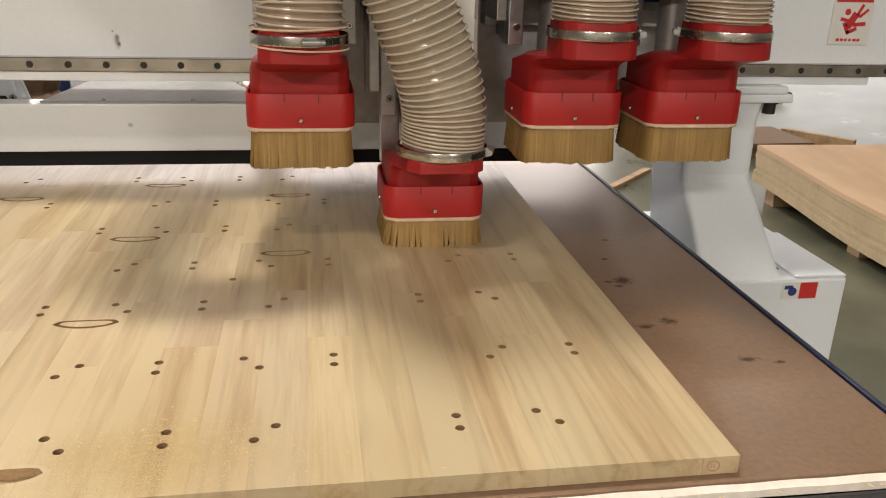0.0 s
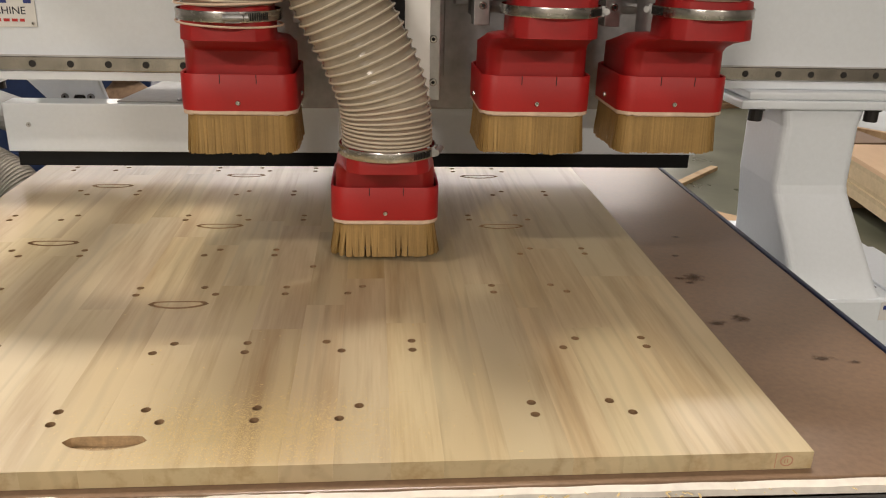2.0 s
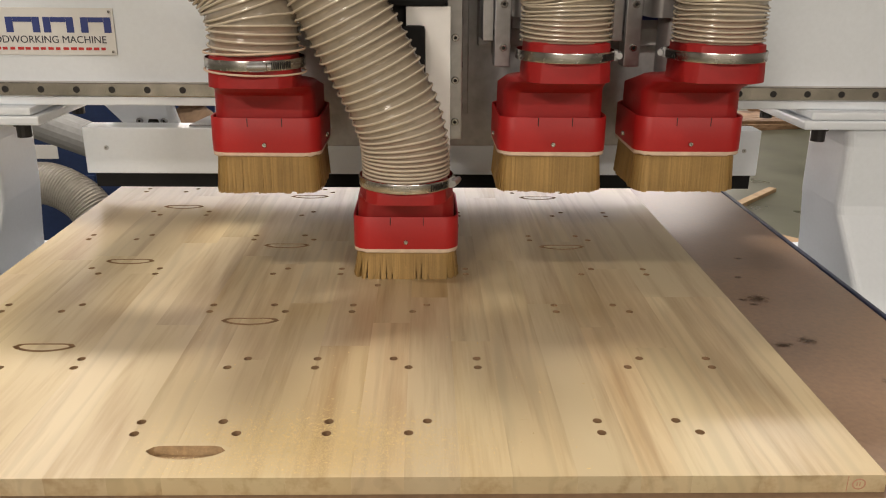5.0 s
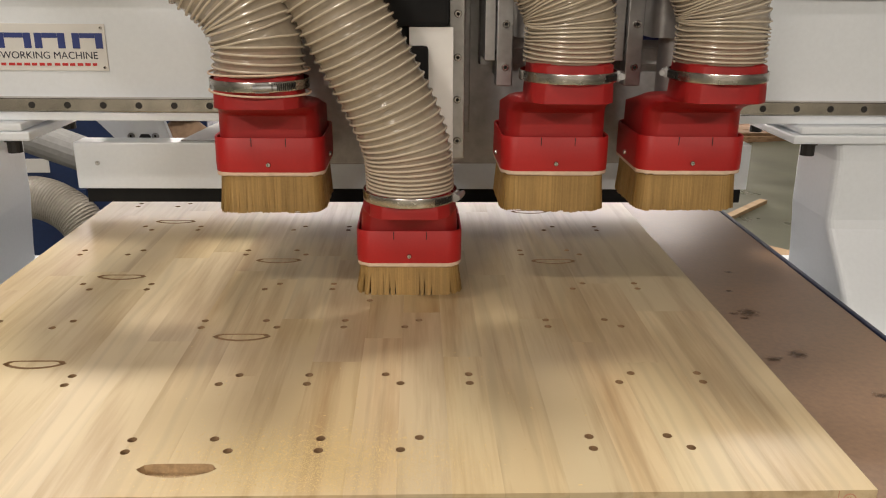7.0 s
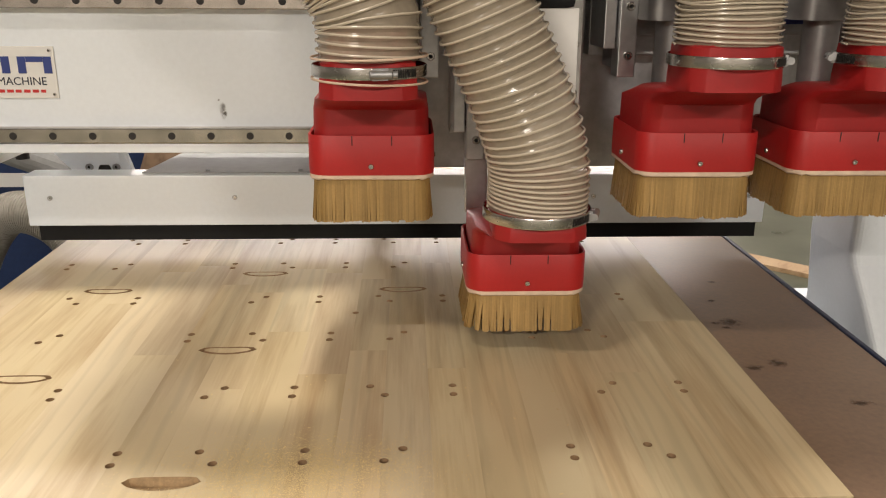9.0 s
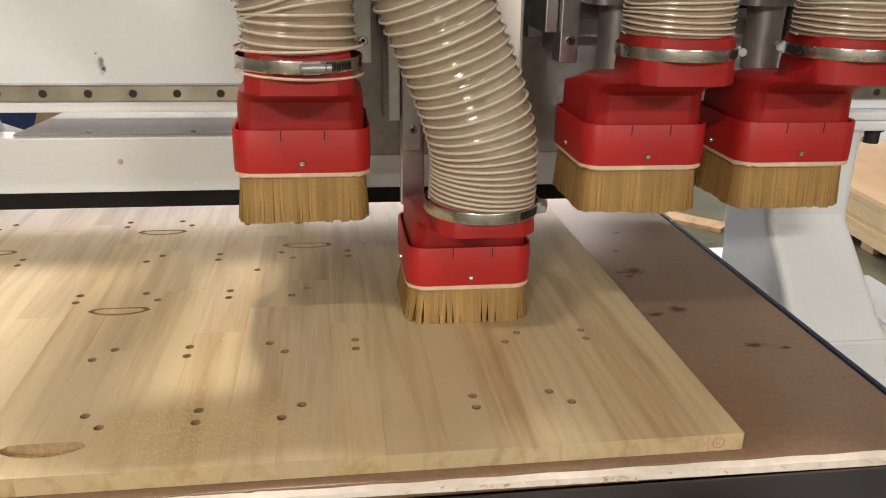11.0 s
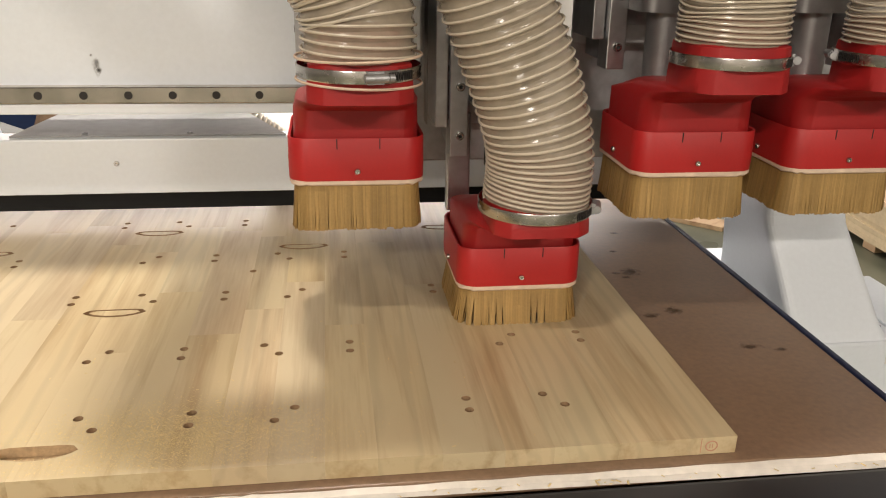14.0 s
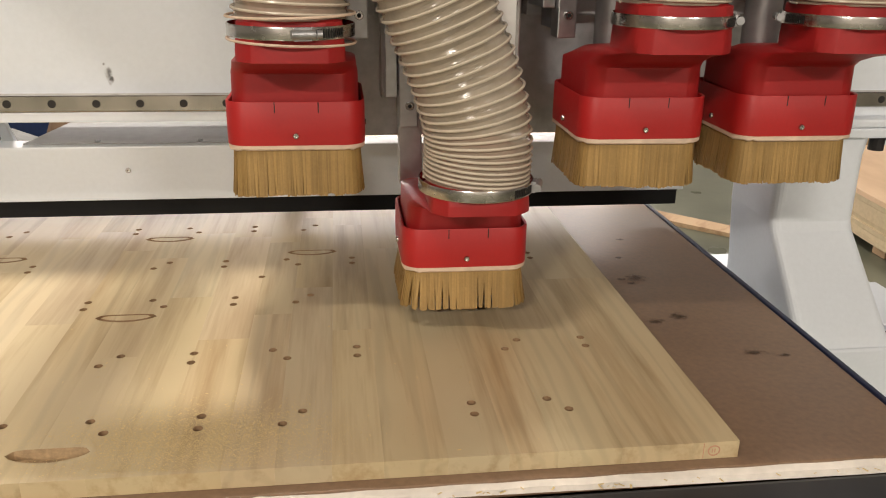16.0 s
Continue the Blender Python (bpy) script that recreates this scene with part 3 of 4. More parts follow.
def bracket(x0):
    """Folded hanger that carries the pusher under the beam: a leaning plate and a side web."""
    bm = bmesh.new()
    face = [(x0 - .056, .098, 1.0025), (x0 + .084, .098, 1.0025), (x0 + .085, .120, .895), (x0 + .031, .120, .895)]
    loft(bm, [[Vector(p) for p in face], [Vector(p) + Vector((0, .004, 0)) for p in face]], True, True)
    web = [(x0 + .0845, .095, 1.0025), (x0 + .100, .070, 1.0025), (x0 + .124, .092, .895), (x0 + .0855, .117, .895)]
    loft(bm, [[Vector(p) for p in web], [Vector(p) + Vector((.004, .002, 0)) for p in web]], True, True)
    ob = part("pusher_bracket", bm, M["white"], gantry, "folded white hanger plate with dark bolts")
    for q in (.030, .077):
        screw("hex_bolt", (x0 + q, .107, .9420), (0, -1, .15), .0065, ob, M["grey"], .008)
    cyl_bm = bmesh.new()
    cyl(cyl_bm, (x0 + .056, .1095, .9375), (0, -1, .2), .011, .003, 20)
    part("access_hole", cyl_bm, M["hole"], ob)
    return ob


bracket(-0.990)
# ribbed cable hose that droops behind the shelf plate
hose_parts("cable_hose", [(-0.624, .36, 1.000), (-0.564, .31, 0.955), (-0.504, .30, 0.915), (-0.454, .32, 0.870), (-0.424, .36, 0.820)], .020, .009, gantry, M["greyhose"], M["rib"], .0016, 4)
bracket(0.068)


def leg(side):
    """Cast leg: flange, upright column and a foot that sweeps forward, on a carriage box."""
    def X(x):
        return x if side > 0 else -0.808 - x
    name_leg = "gantry_leg"
    bm = bmesh.new()
    rings = []
    for z, x0, x1, y0, y1 in ((0.971, .330, .484, -.092, .075), (0.94, .337, .480, -.09, .07), (0.832, .338, .482, -.09, .07), (0.816, .340, .484, -.094, .07), (0.73, .350, .502, -.148, .075), (0.668, .355, .515, -.188, .08), (0.653, .348, .524, -.196, .09)):
        c = Vector(((X(x0) + X(x1)) / 2, (y0 + y1) / 2))
        rings.append([Vector((c.x + p.x, c.y + p.y, z)) for p in rrect(x1 - x0, y1 - y0, .016, 5)])
    loft(bm, rings, True, True)
    ob = part(name_leg, bm, M["white"], gantry, "white cast leg sweeping forward at the foot")
    a, b = sorted((X(.248), X(.535)))
    part("top_flange", bx(a, -.102, .972, b, .2, .988, .004), M["white"], ob)
    part("top_pad", bx(a + .012, -.1, .9885, b - .012, .19, 1.0025, .004), M["white"], ob)
    for bxx in (.285, .500):
        for by in (-.08, .15):
            bm = bmesh.new()
            cyl(bm, (X(bxx), by, .960), (0, 0, 1), .012, .022, 12)
            cyl(bm, (X(bxx), by, .970), (0, 0, 1), .016, .003, 16)
            part("flange_bolt", bm, M["hole"], ob)
    a, b = sorted((X(.228), X(.652)))
    bm = bx(a, -.2, .30, b, .24, .653, .006)
    carriage_box = part("carriage_box", bm, M["white"], gantry, "white sheet-metal drive carriage box")
    a, b = sorted((X(.545), X(.650)))
    part("box_cover", bx(a, -.198, .6535, b, .05, .659, .002), M["white"], carriage_box)
    a, b = sorted((X(.5265), X(.537)))
    part("cover_slot", bx(a, -.15, .6535, b, .0, .655), M["black"], carriage_box)
    return carriage_box


rbox = leg(1)
leg(-1)
sticker = part("sticker", bx(.518, -.2012, .612, .592, -.2004, .647), M["paper"], rbox, "small white, blue and red sticker")
part("sticker_patch", bx(.555, -.2018, .613, .591, -.2013, .646), M["ink_red"], sticker)
bm = bmesh.new()
cyl(bm, (.540, -.2015, .628), (0, 1, 0), .009, .0006, 20)
box(bm, .523, -.2018, .633, .540, -.2013, .641)
part("sticker_patch", bm, M["ink_blue"], sticker)

# plate and signs on the beam
rng = random.Random(3)
plate = part("name_plate", bx(-1.30, -.0805, 1.075, -.929, -.0785, 1.152, .0006), M["paper"], gantry, "white maker's plate with blue and red shapes")
for k, (w, m) in enumerate(((.05, "ink_red"), (.05, "ink_red"), (.056, "ink_blue"), (.05, "ink_blue"), (.05, "ink_blue"))):
    x0 = -1.232 + k * .062
    bm = bmesh.new()
    box(bm, x0, -.0812, 1.112, x0 + .012, -.0806, 1.137)
    box(bm, x0 + w - .012, -.0812, 1.112, x0 + w, -.0806, 1.137)
    box(bm, x0 + .0125, -.0812, 1.129, x0 + w - .0125, -.0806, 1.137)
    part("plate_shape", bm, M[m], plate)
text(plate, "WOODWORKING MACHINE", .0168, -1.163, -.0808, 1.0950, M["ink_dark"])
bars(plate, -1.22, -.942, 1.0835, .0045, -.0806, 22, M["ink_red"], rng)
for sx, sz in ((-.935, 1.081), (-.935, 1.146), (-1.294, 1.081)):
    screw("plate_rivet", (sx, -.0815, sz), (0, -1, 0), .0025, plate)
sign = part("warning_sign", bx(.632, -.0805, 1.072, .715, -.0785, 1.17, .0006), M["paper"], gantry, "white warning sign with a red band and figure")
part("sign_band", bx(.636, -.0812, 1.150, .711, -.0806, 1.166), M["ink_red"], sign)
bm = bmesh.new()
for fx, fz, flen, fwid, tilt in ((.674, 1.117, .030, .014, 60), (.688, 1.136, .022, .006, 65), (.696, 1.130, .022, .005, 40), (.690, 1.110, .026, .007, 5), (.664, 1.103, .022, .007, 120), (.676, 1.098, .022, .007, 25), (.658, 1.118, .016, .006, 170)):
    m4 = pose(fx, -.0809, fz, 0, -tilt, 0)
    vs = bmesh.ops.create_cube(bm, size=1)["verts"]
    for v in vs:
        v.co = m4 @ Vector((v.co.x * flen, v.co.y * .0006, v.co.z * fwid))
cyl(bm, (.663, -.0809, 1.132), (0, 1, 0), .006, .0006, 14)
part("sign_figure", bm, M["ink_red"], sign)
bars(sign, .648, .70, 1.0785, .005, -.0806, 6, M["ink_red"], rng)
plate.location = (.004, .018, .010)
sign.location = (-.024, .018, .005)


def smudge(x, z, w, h):
    bm = bmesh.new()
    bm.faces.new([bm.verts.new((x + w * math.cos(a), -.0604, z + h * math.sin(a))) for a in (k * math.tau / 20 for k in range(20))])
    return part("grease_smudge", bm, M["grease"], gantry, "dark greasy smudge")


smudge(-.680, 1.066, .007, .020)
smudge(-.677, 1.061, .006, .007)
smudge(-.686, 1.082, .003, .003)

# ---- spindle carriage, moving along the gantry ----
S_GAP = 0.1880
carriage = thing("spindle_carriage", "aluminium carriage with four slide units carrying the router spindles", "spindle carriage")
# unseen upper end is drawn up to .95 to lengthen the carriage's shadow
part("back_plate", bx(-.055, -.150, -.060, .70, -.112, .95, .003), M["slab"], carriage, "milled aluminium back plate")
part("bearing_block", bx(-.05, -.1115, .012, .05, -.1012, .05, .003), M["steel"], carriage)
part("bearing_block", bx(.55, -.1115, .012, .65, -.1012, .05, .003), M["steel"], carriage)
part("stay_rod", cyl(bmesh.new(), (.32, -.14, -.02), (1, 0, 0), .0035, .74, 14), M["grey"], carriage)


def slide(k):
    x = (k - 1) * S_GAP - (.005 if k == 2 else 0)
    z0 = -.022 if k == 2 else .085
    # slide plate and back rail also run up out of view to cast shadow
    u = part("slide_plate", bx(x - .036, -.245, z0 + .05, x + .060, -.185, .95, .002), M["slab"], carriage, "dark metal vertical slide plate")
    part("back_rail", bx(x - (.055 if k == 1 else .080), -.184, z0 + .02, x + .098, -.1505, .95, .002), M["slab"], u)
    for a in (x - .051, x + .073):
        st = part("clamp_strip", bx(a - .0115, -.280, z0, a + .0115, -.2455, .62, .0015), M["alu"], u, "pale aluminium clamp strip with socket screws")
        part("strip_shim", bx(a - .009, -.245, z0 + .008, a + .009, -.1845, .62, .001), M["grey"], u)
        for q in range(7):
            screw("socket_screw", (a + .001, -.2815, z0 + .027 + .0605 * q), (0, -1, 0), .0056, st, None, .006)
            bm = bmesh.new()
            cyl(bm, (a + (.0118 if a > x else -.0118), -.262, z0 + .047 + .0605 * q), (1, 0, 0), .0042, .0016, 12)
            part("side_hole", bm, M["hole"], st)
    if k > 1:
        part("side_plate", bx(x - .079, -.268, z0 + .035, x - .0635, -.1845, .62, .0015), M["alu"], u)
    bm = bmesh.new()
    rings = [[Vector((x + p.x, -.30 + p.y, z)) for p in rrect(.08, .07, .016, 4)] for z in (z0 + .072, z0 + .08, .8)]
    loft(bm, rings, True, True)
    cyl(bm, (x, -.30, z0 + .035), (0, 0, 1), .022, .08, 24)
    part("spindle_motor", bm, M["black"] if k < 3 else M["plate"], u, "black spindle motor body" if k < 3 else "grey spindle motor body", smooth=True)
    return u


for k in (1, 2, 3, 4):
    slide(k)
part("lower_bracket", bx(.120, -.262, -.098, .150, -.246, .03, .002), M["alu"], carriage, "pale lower bracket of the lowered spindle")
part("cover_plate", bx(.188, -.345, -.057, .2480, -.3405, .172, .001), M["cover"], carriage, "white cover plate")
part("cable_box", bx(.125, -.352, .1725, .2425, -.2795, .60, .006), M["black"], carriage)
part("solenoid", bx(.184, -.358, .045, .214, -.3455, .148, .006), M["black"], carriage)
dp = part("data_plate", bx(.515, -.2705, .150, .560, -.2455, .235, .001), M["ink_blue"], carriage, "blue data plate with a pale frame")
part("plate_frame", bx(.521, -.2712, .158, .554, -.2706, .227), M["paper"], dp)
part("plate_field", bx(.524, -.2718, .161, .551, -.2713, .224), M["ink_blue"], dp)

# ---- dust shoes and hoses ----


def dust_shoe(k, collar_x, collar_z, clamp_at, label):
    root = thing("dust_shoe", label, "dust shoe", "dust shoes on the router")
    rng = random.Random(20 + k)
    W, D = .1455, .1455
    cy = D / 2
    # outer ring: a thin open wall
    bm = bmesh.new()

    def rr(w, d, r, z, dx=0, dy=0):
        return [Vector((dx + p.x, cy + dy + p.y, z)) for p in rrect(w, d, r, 7)]
    loft(bm, [rr(W - .006, D - .006, .020, -.0095), rr(W, D, .023, -.0105), rr(W + .0006, D + .0006, .023, .0), rr(W, D, .023, .0345), rr(W - .0012, D - .0012, .0225, .0355), rr(W - .006, D - .006, .020, .0345), rr(W - .006, D - .006, .020, -.0095)])
    ring = part("brush_ring", bm, M["redring"], root, "bright red open plastic ring", smooth=True)
    # dark bars paint the shaded notches; the ring wall is not cut
    for nx in (-.021, .024):
        part("slot", bx(nx - .0005, -.0005, .0240, nx + .0005, .0005, .0352), M["hole"], ring)
    screw("ring_screw", (0, -.001, 0), (0, -1, 0), .0034, ring, None, .004, False)
    for sx in (-1, 1):
        screw("ring_screw", (sx * (W / 2 + .001), cy, 0), (sx, 0, 0), .0034, ring, None, .004, False)
    # body: shell rising out of the ring, waisted towards the hose neck
    bm = bmesh.new()
    r = .0580
    cyc = -.033

    def circ(z, rad, yc):
        out = []
        for p in rr(W - .012, D - .012, .022, 0):
            a = math.atan2(p.y - cy, p.x)
            out.append(Vector((collar_x + rad * math.cos(a), yc + rad * math.sin(a), z)))
        return out

    def mixr(a, b, f):
        return [p.lerp(q, f) for p, q in zip(a, b)]
    h = collar_z - .033
    start = (.009, .003, .015, .014)[k - 1]
    # a square box rising flush from the ring, then an overhang and the round collar
    box_top = rr(W - .013, D - .013, .022, .033 + .38 * h)
    shoulder = rr(W - .016, D - .020, .030, .033 + .46 * h, collar_x * .2, -.018)
    throat = rr(W - .020, D + .004, .050, .033 + .56 * h, collar_x * .6, -.044)
    lip = circ(.033 + .66 * h, r + .0035, cyc)
    rings = [rr(W - .012, D - .012, .022, -.004), rr(W - .012, D - .012, .022, .030), box_top, mixr(box_top, shoulder, .6), shoulder]
    rings += [mixr(shoulder, throat, .5), throat, mixr(throat, lip, .6), lip, circ(.033 + .80 * h, r + .0032, cyc)]
    rings += [circ(collar_z + start, r + .0008, cyc), circ(collar_z + start + .003, r - .0075, cyc), circ(collar_z + .040, r - .009, cyc), circ(collar_z + .040, r - .011, cyc)]
    loft(bm, rings)
    part("shroud", bm, M["red"], root, "deep red moulded shroud sweeping forward to a round hose neck", smooth=True, crease=60)
    bm = bmesh.new()
    rings = []
    for z, w, d in ((.022, .128, .066), (.034, .127, .066), (.041, .120, .060), (.043, .105, .05)):
        rings.append([Vector((p.x, D - .007 - d / 2 + p.y, z)) for p in rrect(w, d, .017, 5)])
    loft(bm, rings, True, True)
    part("spindle_housing", bm, M["red"], root, "red rear housing round the spindle", smooth=True)
    # clamp band
    bm = bmesh.new()
    rings = []
    for rad, z in ((r + .002, -.006), (r + .0029, -.006), (r + .0035, -.0045), (r + .0029, 0), (r + .0035, .0045), (r + .0029, .006), (r + .002, .006)):
        rings.append([Vector((collar_x + rad * math.cos(a), cyc + rad * math.sin(a), collar_z + z)) for a in (j * math.tau / 48 for j in range(48))])
    loft(bm, rings)
    band = part("clamp_band", bm, M["steel"], root, "shiny steel worm-drive hose clamp", smooth=True)
    a = radians(clamp_at)
    o = Vector((math.cos(a), math.sin(a), 0))
    t = Vector((-math.sin(a), math.cos(a), 0))
    c = Vector((collar_x, cyc, collar_z)) + o * (r + .008)
    bm = bmesh.new()
    cyl(bm, c, t, .0042, .022, 14)
    cyl(bm, c + t * .0145, t, .0036, .005, 12)
    bridge = bmesh.ops.create_cube(bm, size=1)["verts"]
    for v in bridge:
        v.co = c - o * .004 + t * v.co.x * .016 + o * v.co.y * .004 + Vector((0, 0, v.co.z * .012))
    part("clamp_screw", bm, M["slab"], band, smooth=True)
    for j in range(11):
        b2 = a + radians(14 + j * 2.6) * (-1 if math.cos(a) > .5 else 1)
        o2 = Vector((math.cos(b2), math.sin(b2), 0))
        t2 = Vector((-math.sin(b2), math.cos(b2), 0))
        bm = bmesh.new()
        # small dark bar for the shade in a perforation of the band
        box(bm, -.0006, -.0003, -.0042, .0006, .0003, .0042)
        for v in bm.verts:
            v.co = Vector((collar_x, cyc, collar_z)) + o2 * (r + .0036 + v.co.y) + t2 * v.co.x + Vector((0, 0, v.co.z))
        part("band_slot", bm, M["hole"], band)
    if k == 1:
        for dz, tilt in ((.0135, .0015), (-.0105, -.002)):
            bm = bmesh.new()
            rings = []
            for q in range(41):
                b2 = q * math.tau / 40
                o2 = Vector((math.cos(b2), math.sin(b2), 0))
                c2 = Vector((collar_x, cyc, collar_z + dz + tilt * math.cos(b2))) + o2 * (r + .0035)
                rings.append([c2 + (o2 * math.cos(e) + Vector((0, 0, 1)) * math.sin(e)) * .0013 for e in (w * math.tau / 6 for w in range(6))])
            loft(bm, rings)
            part("wire_loop", bm, M["glue"], root, "loose pale wire loop", smooth=True)
    # glue bead and bristles
    bm = bmesh.new()
    rings = []
    pts = rr(W - .003, D - .003, .0215, 0)
    jit = [rng.uniform(0, 1) for _ in pts]
    for dz, gro in ((-.0102, .0), (-.0102, .0012), (-.0135, .0014), (-.015, .0)):
        rings.append([Vector((p.x * (1 + gro * 12), cy + (p.y - cy) * (1 + gro * 12), dz - (.002 * j if dz < -.012 else 0))) for p, j in zip(pts, jit)])
    loft(bm, rings)
    part("glue_bead", bm, M["glue"], root, "uneven pale glue line")
    per = rrect(W - .012, D - .012, .019, 8)
    lens = [0]
    loop = per + [per[0]]
    for p, q in zip(loop, loop[1:]):
        lens.append(lens[-1] + (q - p).length)
    total = lens[-1]
    verts, faces = [], []
    bottom = -.0622 if k == 2 else -.0665
    clump = [rng.gauss(0, 1) for _ in range(60)]
    for layer, (inset, count) in enumerate(((0, 1300), (.004, 600))):
        for i in range(count):
            s = total * (i + rng.uniform(-.3, .3)) / count % total
            j = max(q for q in range(len(lens) - 1) if lens[q] <= s)
            f = (s - lens[j]) / max(1e-6, lens[j + 1] - lens[j])
            p = loop[j].lerp(loop[j + 1], f)
            d = (loop[j + 1] - loop[j]).normalized()
            n = Vector((d.y, -d.x))
            cl = clump[int(s / total * 60) % 60]
            gap = (s / total * 60) % 1 - .5
            lean = -gap * .0075 * (1.0 if k == 2 else .12) * max(0, .6 + cl * .5) + rng.gauss(0, .0008)
            w = rng.uniform(.0008, .0013)
            fl = rng.uniform(.0, .004) + (.0045 if k == 2 else .0005)
            low = bottom + rng.uniform(0, .0016) + (.0007 * cl)
            i0 = len(verts)
            b0 = Vector((p.x, p.y)) - n * inset
            e0 = b0 + n * fl + d * lean
            th = .0006
            for q, z, ww in ((b0, -.011, w), (b0.lerp(e0, .45), (-.011 + low) * .5, w), (e0, low, w * .75)):
                for sgn, tt in ((-1, 1), (1, 1), (0, -1)):
                    v = q + d * ww * sgn + n * th * tt
                    verts.append((v.x, cy + v.y, z))
            for a0 in (i0, i0 + 3):
                for u in range(3):
                    u2 = (u + 1) % 3
                    faces.append((a0 + u, a0 + u2, a0 + 3 + u2, a0 + 3 + u))
            faces.append((i0 + 6, i0 + 7, i0 + 8))
    me = bpy.data.meshes.new("bristles")
    me.from_pydata(verts, [], faces)
    me.materials.append(M["bristle"])
    br = new("bristles", me)
    br.parent = root
    tagged(br, "dense tan nylon bristles" if k != 2 else "tan nylon bristles splayed into clumps", kind="stuff")
    bm = bmesh.new()
    loft(bm, [rr(W - .026, D - .026, .014, -.010), rr(W - .026, D - .026, .014, bottom + .010), rr(W - .034, D - .034, .012, bottom + .010), rr(W - .034, D - .034, .012, -.010)])
    part("brush_core", bm, M["core"], root)
    return root, Vector((collar_x, cyc, collar_z))


SHOES, NECKS = [], []
HOSE_LINES = [
    [(0, 0, -.02), (0, 0, .02), (-.004, 0, .035), (-.014, 0, .06), (-.034, -.002, .085), (-.075, -.004, .120), (-.15, .01, .185), (-.205, .06, .255), (-.22, .15, .325), (-.205, .28, .39), (-.19, .42, .44), (-.18, .62, .46)],
    [(0, 0, -.02), (0, 0, .02), (-.005, 0, .05), (-.019, -.002, .09), (-.042, -.004, .14), (-.079, -.006, .215), (-.118, -.004, .30), (-.132, 0, .42), (-.132, .01, .58), (-.125, .02, .8)],
    [(0, 0, -.02), (0, 0, .02), (-.002, 0, .040), (-.012, 0, .065), (-.028, .002, .092), (-.052, .006, .125), (-.086, .012, .170), (-.118, .02, .232), (-.14, .03, .34), (-.145, .04, .48), (-.14, .05, .66)],
    [(0, 0, -.02), (0, 0, .02), (-.001, 0, .040), (-.009, 0, .065), (-.023, .002, .092), (-.045, .006, .125), (-.076, .012, .170), (-.108, .02, .232), (-.13, .03, .34), (-.135, .04, .48), (-.13, .05, .66)],
]
SPECS = [
    (1, 0.002, 0.1127, -78, "red plastic dust shoe with tan brush and a front-facing clamp"),
    (2, 0.002, 0.0997, -18, "lowered red plastic dust shoe whose tan brush presses on the panel"),
    (3, 0.003, 0.1214, -12, "red plastic dust shoe with tan brush and steel clamp"),
    (4, 0.008, 0.1214, 160, "red plastic dust shoe with its hose neck offset sideways"),
]
for (k, cxo, czo, cl, lab), line in zip(SPECS, HOSE_LINES):
    shoe, c = dust_shoe(k, cxo, czo, cl, lab)
    hose = thing("dust_hose", "translucent beige spiral-ribbed dust hose clamped to a red shoe", "hose", "dust hoses on the router")
    pitch = (.0092, .0112, .0058, .0058)[k - 1]
    hose_parts("dust_hose", [Vector(p) * .95 + Vector((0, 0, .020 + (.009, .003, .015, .014)[k - 1])) for p in line], .0553, pitch, hose, M["hose"], M["rib"], .0015 if k in (1, 2) else .0012, k, (0, .10, 0, 0)[k - 1], (.0012, .0006, .0034, .0034)[k - 1])
    SHOES.append((shoe, hose))
    NECKS.append(c)

# ---- things round the machine ----


def sheet_stack():
    root = thing("sheet_stack", "stack of bowed tan fibreboard sheets on low timber bearers", "board stack")
    rng = random.Random(8)

    def drop(y):
        u = min(1, max(0, (-y - .12) / .85))
        return -.043 * u * u * (3 - 2 * u)
    for py in (-.10, -.85, -1.6, -2.3):
        part("pallet_bearer", bx(.03, py - .09, 0, 1.19, py, .088 + drop(py - .045), .003), M["timber"], root)
    n = 9
    for i in range(n):
        bm = bmesh.new()
        z0 = .091 + i * .0222
        jx, jy = rng.uniform(-.006, .006), rng.uniform(-.006, .006)
        rings = []
        for j in range(25):
            y = -2.44 * j / 24
            z = z0 + drop(y) + .004 * math.sin(y * 5) * i / n
            rings.append([Vector((jx, y + jy, z)), Vector((1.22 + jx, y + jy, z)), Vector((1.22 + jx, y + jy, z + .0216)), Vector((jx, y + jy, z + .0216))])
        loft(bm, rings, True, True)
        part("sheet", bm, M["ply"] if i == n - 1 else M["plyedge"], root, smooth=True)
    root.matrix_basis = pose(1.985, 3.40, 0, 0, 0, -1.5)
    return root


def low_sheets():
    """A few dark sheets lying flat behind the stack."""
    root = thing("brown_sheet_pile", "low pile of dark brown sheets lying on the floor", "board stack")
    rng = random.Random(12)
    for i in range(4):
        d = rng.uniform(-.02, .02)
        part("sheet", bx(d, -.02 + d, .001 + i * .024, .50 + d, .50 + d, .0235 + i * .024, .001), M["brownsheet"], root)
    root.matrix_basis = pose(2.41, 4.28, 0, 0, 0, 2)
    return root


low_sheets()
sheet_stack()


def stick(name, p, q, w, h, label):
    p, q = Vector(p), Vector(q)
    L = (q - p).length
    ob = mesh_ob(name, bx(0, -w / 2, 0, L, w / 2, h, .002), M["timber"])
    ob.matrix_basis = pose(p.x, p.y, p.z, 0, 0, math.degrees(math.atan2(q.y - p.y, q.x - p.x)))
    return tagged(ob, label, "wood offcut")


stick("wood_batten", (1.18, 3.5, 0), (1.62, 3.95, 0), .045, .022, "pale sawn batten lying on the concrete floor")
stick("wood_batten", (2.95, 4.75, 0), (3.25, 4.35, 0), .05, .09, "dark timber bearer lying on the concrete floor")
